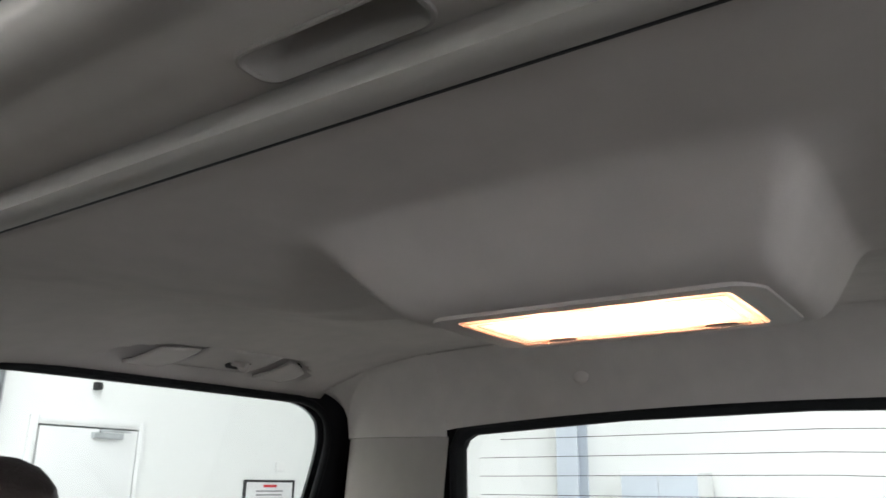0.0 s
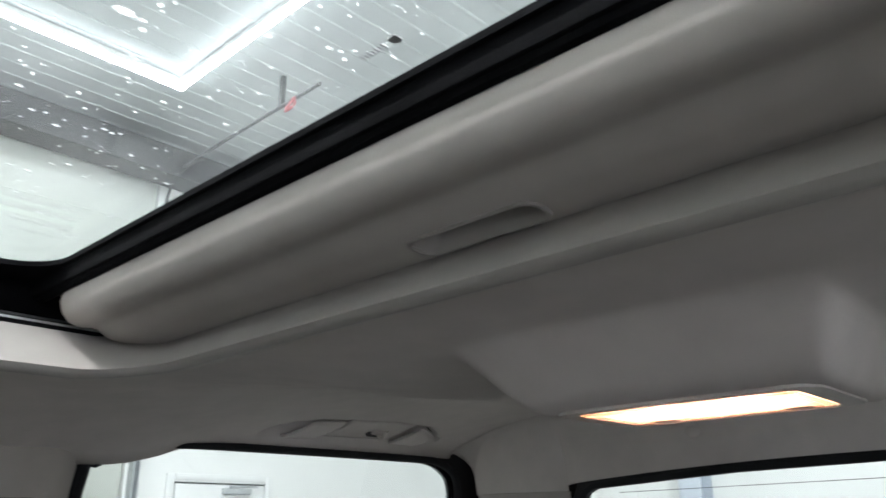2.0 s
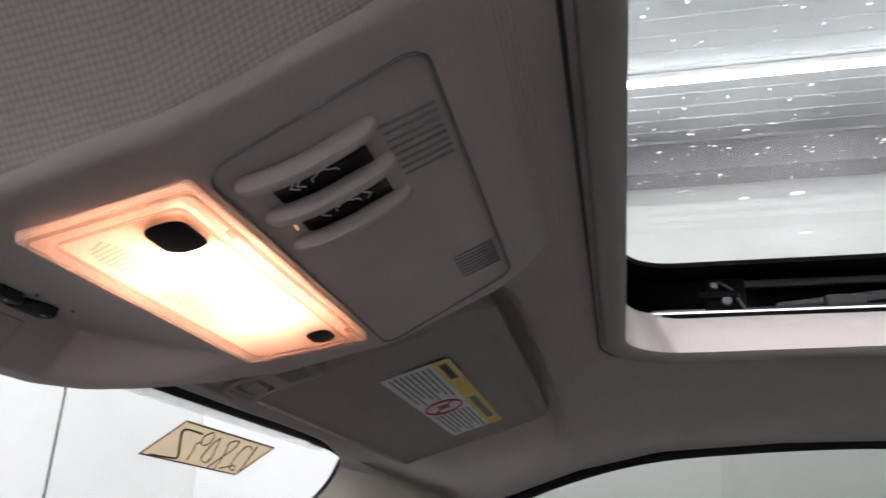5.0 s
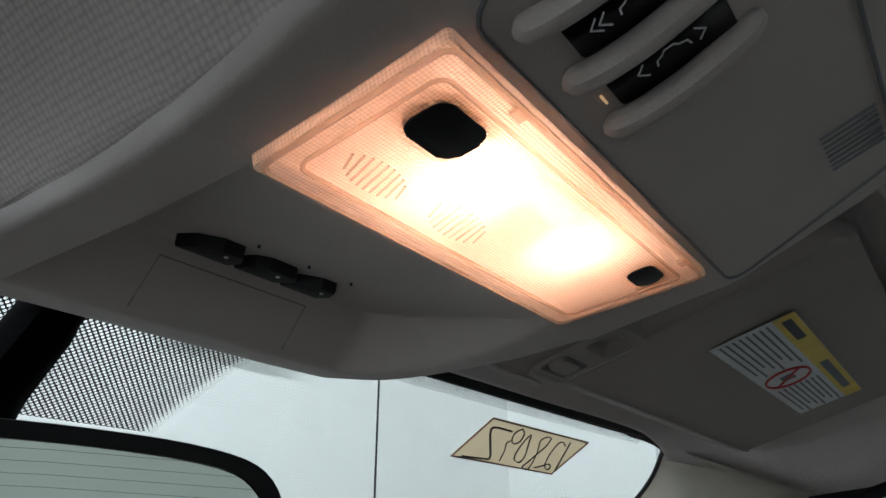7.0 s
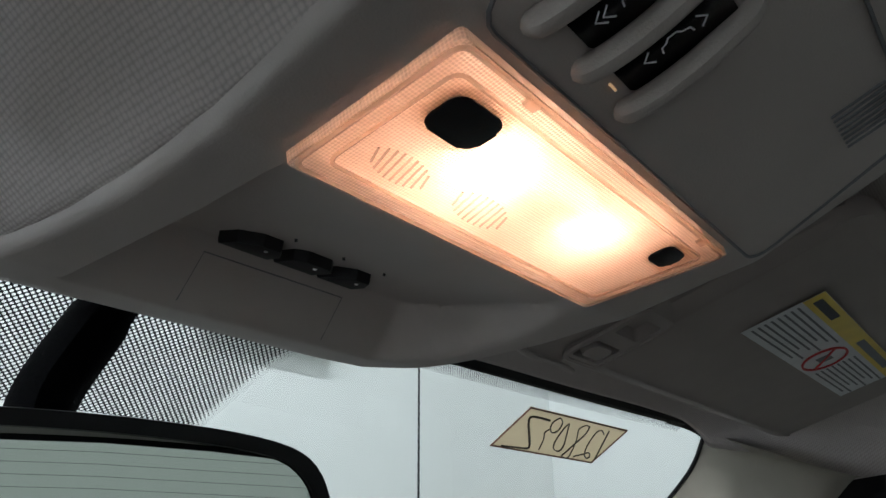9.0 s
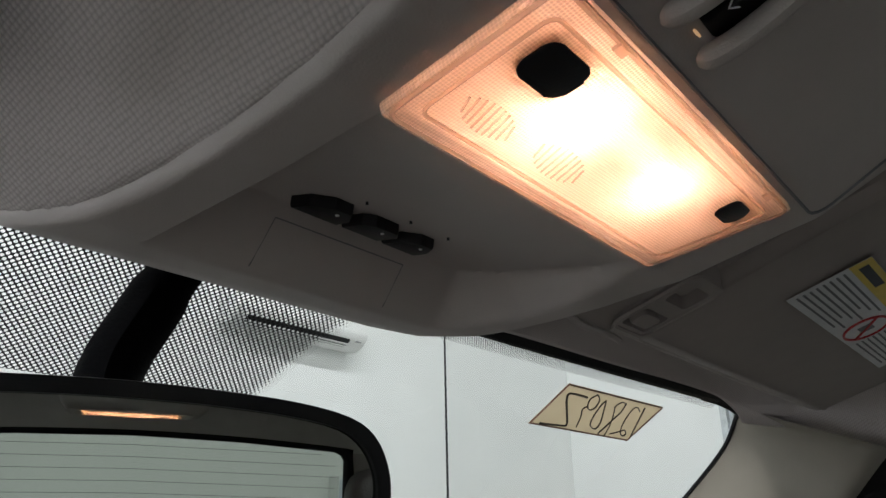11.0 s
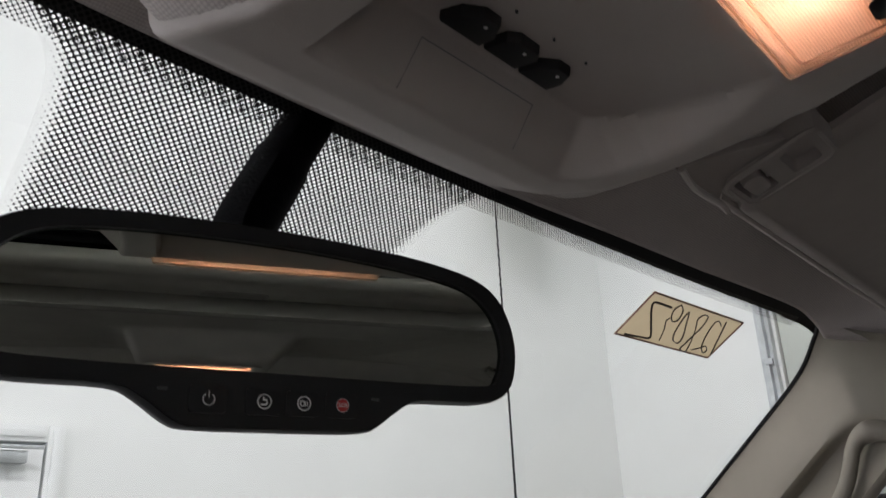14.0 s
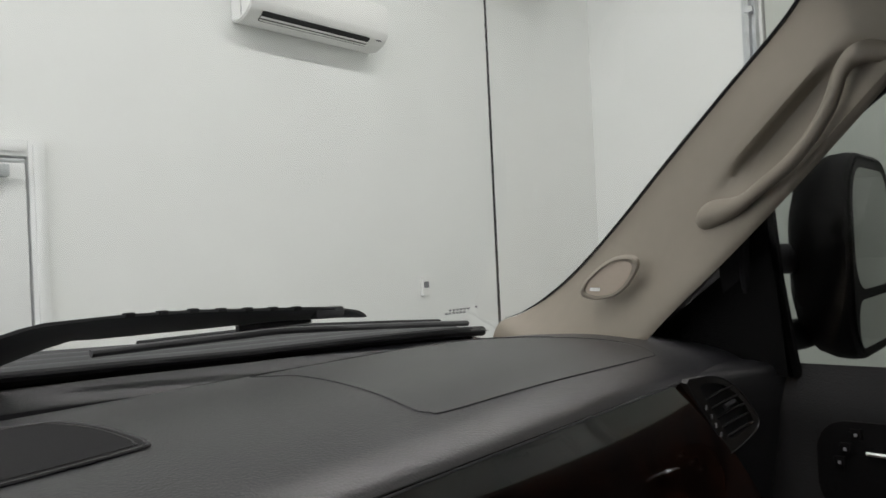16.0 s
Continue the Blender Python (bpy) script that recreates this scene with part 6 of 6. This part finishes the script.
# ---- pillar handle, speaker ----
for s in (1, -1):
    grab = thing("grab_handle", "tan moulded grab handle on the windshield pillar", "grab handle", group="pillar grab handles")
    pts = smoothed([(0.764, 0.762, 1.474), (0.742, 0.746, 1.477), (0.715, 0.709, 1.4850), (0.698, 0.675, 1.5040), (0.684, 0.644, 1.5235), (0.674, 0.619, 1.5480), (0.668, 0.602, 1.5725), (0.668, 0.5915, 1.6005), (0.669, 0.582, 1.6125), (0.668, 0.570, 1.6170), (0.668, 0.555, 1.6150), (0.674, 0.535, 1.6120)], 6)
    n = len(pts)
    rad = [0.0072 + 0.0085 * (1 - smooth01(4, 15, i)) + 0.0035 * smooth01(n - 26, n - 14, i) for i in range(n)]
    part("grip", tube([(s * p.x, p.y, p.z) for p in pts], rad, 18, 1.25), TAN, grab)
    part("seam", tube([(s * (p.x - r * 0.98), p.y - r * 0.42, p.z - r * 0.10) for p, r in list(zip(pts, rad))[10:-8]], 0.0006, 4), INK, grab)
    pod = thing("pillar_speaker", "tan speaker pod with a cloth grille on the pillar", "speaker", group="pillar speakers")
    ol = smoothed([(0.955, 1.3865, 0), (0.946, 1.399, 0), (0.922, 1.4155, 0), (0.894, 1.4285, 0), (0.869, 1.4315, 0), (0.8545, 1.4275, 0), (0.8540, 1.4165, 0), (0.872, 1.3955, 0), (0.897, 1.3805, 0), (0.928, 1.3755, 0), (0.950, 1.3785, 0)], 5, True)

    def pod_at(p, k, h):
        cy, cz = 0.908, 1.404
        y, z = cy + (p.x - cy) * k, cz + (p.y - cz) * k
        return (s * (0.772 + 0.30 * (y - 0.908) + 0.10 * (1.404 - z) - h), y - h * 0.5, z - h * 0.1)
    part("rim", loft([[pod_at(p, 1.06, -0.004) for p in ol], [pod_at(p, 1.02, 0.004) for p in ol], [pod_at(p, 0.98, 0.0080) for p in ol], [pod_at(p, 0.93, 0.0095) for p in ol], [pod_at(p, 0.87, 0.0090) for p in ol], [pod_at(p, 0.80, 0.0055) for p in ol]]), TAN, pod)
    bm = bmesh.new()
    bm.faces.new([bm.verts.new(pod_at(p, 0.81, 0.0062)) for p in ol])
    part("cloth_grille", bm, GRILLE, pod, "fine tan cloth grille", False)
    q = [pod_at(Vector((0.936 - 0.0035 * i, 1.3895, 0)), 1, 0.0075) for i in range(5)]
    part("name_bar", merged(*[block((a - 0.0015, b - 0.0012, c - 0.0022), (a + 0.0015, b + 0.0012, c + 0.0022)) for a, b, c in q]), WHITEINK, pod, "pale raised badge", False)

# ---- passenger door and mirror ----
for s in (1,):
    door = thing("front_door_panel", "black grained inner door panel with window switches", "door panel", group="inner door panels")

    def dp(u, v, s=s):
        y = -0.06 + u * 0.86
        z = 1.300 - v * 0.75
        x = 0.800 - 0.022 * smooth01(0, 0.06, v) - 0.015 * smooth01(0.1, 0.25, v) + 0.05 * smooth01(0.35, 0.8, v)
        return (s * x, y, z)
    part("panel", sheet(dp, span(0, 1, 15), span(0, 1, 31)), PANELBLACK, door)
    bm = bmesh.new()
    tri_pts = [(0.684, 1.288), (0.691, 1.381), (0.6995, 1.4475), (0.703, 1.478), (0.72, 1.475), (0.79, 1.415), (0.85, 1.355), (0.92, 1.288)]
    bm.faces.new([bm.verts.new((s * (0.772 + 0.26 * max(0, y - 0.75)), y, z)) for y, z in tri_pts])
    part("mirror_sail", bm, DOORBLACK, door, "black triangular mirror base cover", False)
    part("divider", tube([(s * 0.795, y, z) for y, z in ((0.683, 1.285), (0.698, 1.40), (0.704, 1.478))], 0.008, 8), DOORBLACK, door)
    pl = part("switch_plate", slab(rounded(-0.055, 0.050, -0.050, 0.050, 0.03), 0, 0.004, 0.002, pose(s * 0.768, 0.605, 1.195, 0, -s * 90, 0) @ pose(0, 0, 0, 0, 0, 90)), DOORBLACK, door, "satin black switch plate")
    for y, z in ((0.615, 1.232), (0.626, 1.216), (0.632, 1.201)):
        part("switch", block((s * 0.763 - 0.003, y - 0.006, z - 0.006), (s * 0.763 + 0.003, y + 0.006, z + 0.006), 0.002), DOORBLACK, pl)
        part("switch_mark", block((s * 0.7595 - 0.0006, y - 0.0014, z - 0.0016), (s * 0.7595 + 0.0006, y + 0.0014, z + 0.0016)), GREYINK, pl, "", False)
    part("door_pull", tube([(s * 0.759, 0.605, 1.214), (s * 0.757, 0.580, 1.214), (s * 0.757, 0.560, 1.210)], 0.003, 8), CHROME, pl, "chrome release lever")

    mir = thing("towing_mirror", "black towing mirror on the front door", "side mirror", group="side mirrors")
    shell_rings = [[(s * (1.137 + x * k), y, 1.416 + z * k) for x, z in rounded(-0.148, 0.148, -0.146, 0.146, 0.085, 10)] for k, y in ((0.90, 0.668), (0.97, 0.664), (1.0, 0.668), (1.01, 0.68), (1.0, 0.70), (0.95, 0.722), (0.84, 0.742), (0.6, 0.757), (0.2, 0.763))]
    part("housing", loft(shell_rings), DOORBLACK, mir, "black plastic shell")
    MG = pose(s * 1.137, 0.6655, 1.415, 90, 0, 0)
    part("mirror_glass", slab(rounded(-0.116, 0.116, -0.047, 0.126, 0.054, 5), -0.002, 0.002, 0, MG), SIDEMIRROR, mir, "flat mirror glass", False)
    part("wide_glass", slab(rounded(-0.107, 0.109, -0.129, -0.061, 0.029, 5), -0.002, 0.002, 0, MG), SIDEMIRROR, mir, "small wide-angle glass", False)
    part("glass_bezel", pierced(rounded(-0.130, 0.130, -0.138, 0.138, 0.068, 6), [rounded(-0.117, 0.117, -0.048, 0.127, 0.055, 5), rounded(-0.108, 0.110, -0.130, -0.060, 0.030, 5)], lambda a, b, s=s: (s * 1.137 + a, 0.663, 1.415 + b), (0, 0.012, 0)), DOORBLACK, mir, "", False)
    for z, dz in ((1.425, 0.0), (1.325, -0.01)):
        part("arm", tube([(s * 0.82, 0.775, z), (s * 0.92, 0.77, z - 0.006 + dz), (s * 1.05, 0.745, z - 0.010 + dz)], 0.024, 10, 0.8), PANELBLACK, mir)
    part("foot", block((s * 0.838 - 0.02, 0.735, 1.285), (s * 0.838 + 0.02, 0.83, 1.44), 0.012), DOORBLACK, mir)

# ---- wipers, cowl, antenna ----
cowl = thing("cowl_panel", "black plastic cowl below the windshield", "cowl panel")


def cowl_z(x):
    return tri([(0, 1.354), (0.13, 1.350), (0.406, 1.337), (0.60, 1.333), (0.814, 1.3265), (0.86, 1.321)], abs(x))


def cw(u, v):
    x = -0.86 + 1.72 * u
    return (x, shield_y(x, cowl_z(x)) + 0.014 + 0.22 * v, cowl_z(x) - 0.002 + 0.012 * v - 0.12 * smooth01(0.8, 1.0, v) - 0.0025 * (1 - math.cos(v * 38)) * (v < 0.8))


part("panel", sheet(cw, span(0, 1, 31), span(0, 1, 41)), COWL, cowl)
part("lip", tube([(x, shield_y(x, cowl_z(x)) + 0.016, cowl_z(x) - 0.004) for x in span(-0.86, 0.84, 25)], 0.008, 8), RUBBER, cowl)
for dx in (0, -0.76):
    wip = thing("wiper", "black windshield wiper resting on the glass", "wiper", group="wipers")
    n = 34
    xs = [-0.06 + 0.61 * k / (n - 1) for k in range(n)]
    top = [tri([(-0.06, 1.352), (0.05, 1.372), (0.109, 1.392), (0.136, 1.401), (0.21, 1.4025), (0.285, 1.401), (0.471, 1.389), (0.529, 1.380), (0.55, 1.372)], x) for x in xs]
    bot = [tri([(-0.06, 1.330), (0.05, 1.345), (0.125, 1.360), (0.153, 1.372), (0.178, 1.380), (0.208, 1.3785), (0.258, 1.378), (0.314, 1.377), (0.408, 1.3765), (0.52, 1.371), (0.55, 1.368)], x) for x in xs]

    def w(p, dx=dx):
        return (p[0] + dx, p[1] + 0.012, p[2])

    def hug(x, z, d):
        return w((x, shield_y(x, z) + d, z))
    rings = []
    for x, a, b in zip(xs, top, bot):
        rings.append([hug(x, a, 0.0), hug(x, a - 0.003, -0.004), hug(x, (a + b) / 2, -0.005), hug(x, b + 0.002, -0.003), hug(x, b, 0.001), hug(x, b, 0.008), hug(x, a - 0.002, 0.010)])
    part("arm", loft(rings, True, True), WIPER, wip)
    for k in range(7):
        x = 0.222 + 0.034 * k
        z = tri([(0.21, 1.4015), (0.285, 1.400), (0.471, 1.388)], x)
        q = hug(x, z, 0.002)
        part("clip", block((q[0] - 0.005, q[1] - 0.004, z - 0.003), (q[0] + 0.005, q[1] + 0.004, z + 0.0022), 0.001), BLACK, wip)
    q = hug(0.478, 1.383, 0.0)
    part("joint", block((q[0] - 0.022, q[1] - 0.006, q[2] - 0.008), (q[0] + 0.022, q[1] + 0.008, q[2] + 0.005), 0.003), WIPER, wip)
    b = smoothed([(x, shield_y(x, z) + 0.002, z) for x, z in ((0.21, 1.3630), (0.30, 1.3630), (0.38, 1.3628), (0.445, 1.362), (0.57, 1.3535), (0.68, 1.3455), (0.785, 1.3375))], 5)
    q = hug(0.42, 1.371, 0.002)
    part("blade_joint", block((q[0] - 0.055, q[1] - 0.004, q[2] - 0.002), (q[0] + 0.05, q[1] + 0.004, q[2] + 0.0050), 0.0015), BLACK, wip)
    part("blade", tube([w(p) for p in b], 0.0046, 8, 0.9), WIPER, wip, "black rubber blade")
    part("blade_spine", tube([w((p[0], p[1] + 0.004, p[2] + 0.0045)) for p in b[3:-3]], 0.0028, 6), BLACK, wip)
ant = thing("antenna", "thin black mast antenna with a spiral wind on the fender", "antenna", (0.877, 1.262, 1.06))
part("mast", tube([(0, -0.10, 0.0), (0.0, -0.10, 1.05)], [0.0026, 0.0013], 8), BLACK, ant)
part("spiral", tube([(0.0020 * math.cos(i * 1.05), -0.10 + 0.0020 * math.sin(i * 1.05), 0.12 + i * 0.0031) for i in range(290)], 0.0006, 4), BLACK, ant)
part("base", tube([(0, -0.10, 0.0), (0, -0.10, 0.03), (0, -0.10, 0.06)], [0.018, 0.014, 0.006], 12), BLACK, ant)
lbl = thing("glass_label", "small printed white label low on the windshield", "label")
bars = [(0.690 + 0.007 * (i % 6), 1.3655 - 0.005 * (i // 6)) for i in range(12)] + [(0.738, 1.367)]
part("print", merged(*[block((x, shield_y(x, z) - 0.004, z - 0.0014), (x + 0.0045, shield_y(x, z) - 0.003, z + 0.0014)) for x, z in bars]), GREYINK, lbl, "", False)

# ---- roof handles, seats, belt ----
for s in (1, -1):
    h = thing("roof_handle", "beige assist handle in a recess above the rear window", "assist handle", group="roof handles")
    for nm, ya, yb, dz, lb in (("mount_pad", -0.447, -0.496, 0.0015, "beige end pad"), ("grip", -0.511, -0.626, 0.0065, "flat folded grip"), ("mount_pad", -0.641, -0.690, 0.0015, "beige end pad")):
        def bar(u, v, s=s, ya=ya, yb=yb, dz=dz):
            y = ya + (yb - ya) * u + 0.014 * (v - 0.5)
            x0 = 0.588 + 0.05 * ((y + 0.56) / 0.16) ** 4
            x = x0 + max(0.002, 0.6465 - x0) * v
            return (s * x, y, liner_z(x, y, 0.0) + dz - 0.0030 * math.sin(math.pi * v))
        gr = part(nm, sheet(bar, span(0, 1, 15), span(0, 1, 9)), PLAINCLOTH if nm == "grip" else TRIM, h, lb)
        gr.modifiers.new("thick", "SOLIDIFY").thickness = 0.004
    # Dark patch paints the shade behind the hook.
    part("hook_slot", slab(rounded(-0.011, 0.011, -0.017, 0.017, 0.005, 4), -0.0012, 0.001, 0, pose(s * 0.618, -0.586, liner_z(0.618, -0.586, 0.0), 0, s * 32, 0)), CUPSHADE, h, "dark patch for the shade behind the hook", False)
    hz = liner_z(0.612, -0.586, 0.0) - 0.003
    part("hook", merged(tube(smoothed([(s * 0.622, -0.586, hz + 0.002), (s * 0.613, -0.586, hz - 0.007), (s * 0.605, -0.586, hz - 0.008), (s * 0.601, -0.586, hz - 0.001)], 4), 0.0030, 8), tube([(s * 0.616, -0.598, hz), (s * 0.616, -0.574, hz)], 0.0040, 8)), TRIM, h, "beige coat hook")

    # Dark sheet just under the liner paints the recess's shade.
    def cup(u, v, s=s):
        y = -0.715 + 0.300 * u
        x0 = 0.592 + 0.05 * ((y + 0.56) / 0.16) ** 4
        x = x0 + max(0.004, 0.645 - x0) * v
        return (s * x, y, liner_z(x, y) - 0.0025)
    part("recess_shading", sheet(cup, span(0, 1, 31), span(0, 1, 9)), CUPSHADE, h, "dark sheet for the shade in the finger recess")
    seat = thing("front_seat", "dark leather front seat with a headrest", "seat", group="front seats")
    part("headrest", block((s * 0.41 - 0.135, -0.195, 1.46), (s * 0.41 + 0.135, -0.09, 1.652), 0.045, 5), LEATHER, seat)
    for q in (-0.05, 0.05):
        part("post", tube([(s * 0.41 + q, -0.14, 1.36), (s * 0.41 + q, -0.14, 1.47)], 0.006, 8), CHROME, seat)
    part("backrest", block((s * 0.41 - 0.25, -0.23, 0.80), (s * 0.41 + 0.25, -0.07, 1.40), 0.05, 4), LEATHER, seat)
    part("cushion", block((s * 0.41 - 0.25, -0.15, 0.62), (s * 0.41 + 0.25, 0.36, 0.82), 0.05, 4), LEATHER, seat)
    part("base", block((s * 0.40 - 0.2, -0.15, 0.47), (s * 0.40 + 0.2, 0.28, 0.63), 0.01), BLACK, seat)
    adj = thing("belt_adjuster", "beige belt height adjuster cover on the centre pillar", "adjuster", group="belt adjusters")
    part("cover", block((s * 0.668 - 0.003, -0.165, 1.30), (s * 0.668 + 0.012, -0.085, 1.693), 0.004), POST, adj)
    part("slot_seam", tube([(s * 0.6645, a, b) for a, b in rounded(-0.160, -0.090, 1.650, 1.683, 0.012, 5)], 0.0007, 5, 1.0, True), INK, adj, "thin slot outline")
bench = thing("rear_bench", "dark leather rear bench seat", "seat")
part("backrest", block((-0.66, -0.83, 0.75), (0.66, -0.70, 1.27), 0.05, 4), LEATHER, bench)
part("cushion", block((-0.66, -0.74, 0.60), (0.66, -0.32, 0.78), 0.05, 4), LEATHER, bench)
part("base", block((-0.6, -0.8, 0.47), (0.6, -0.35, 0.62), 0.01), BLACK, bench)
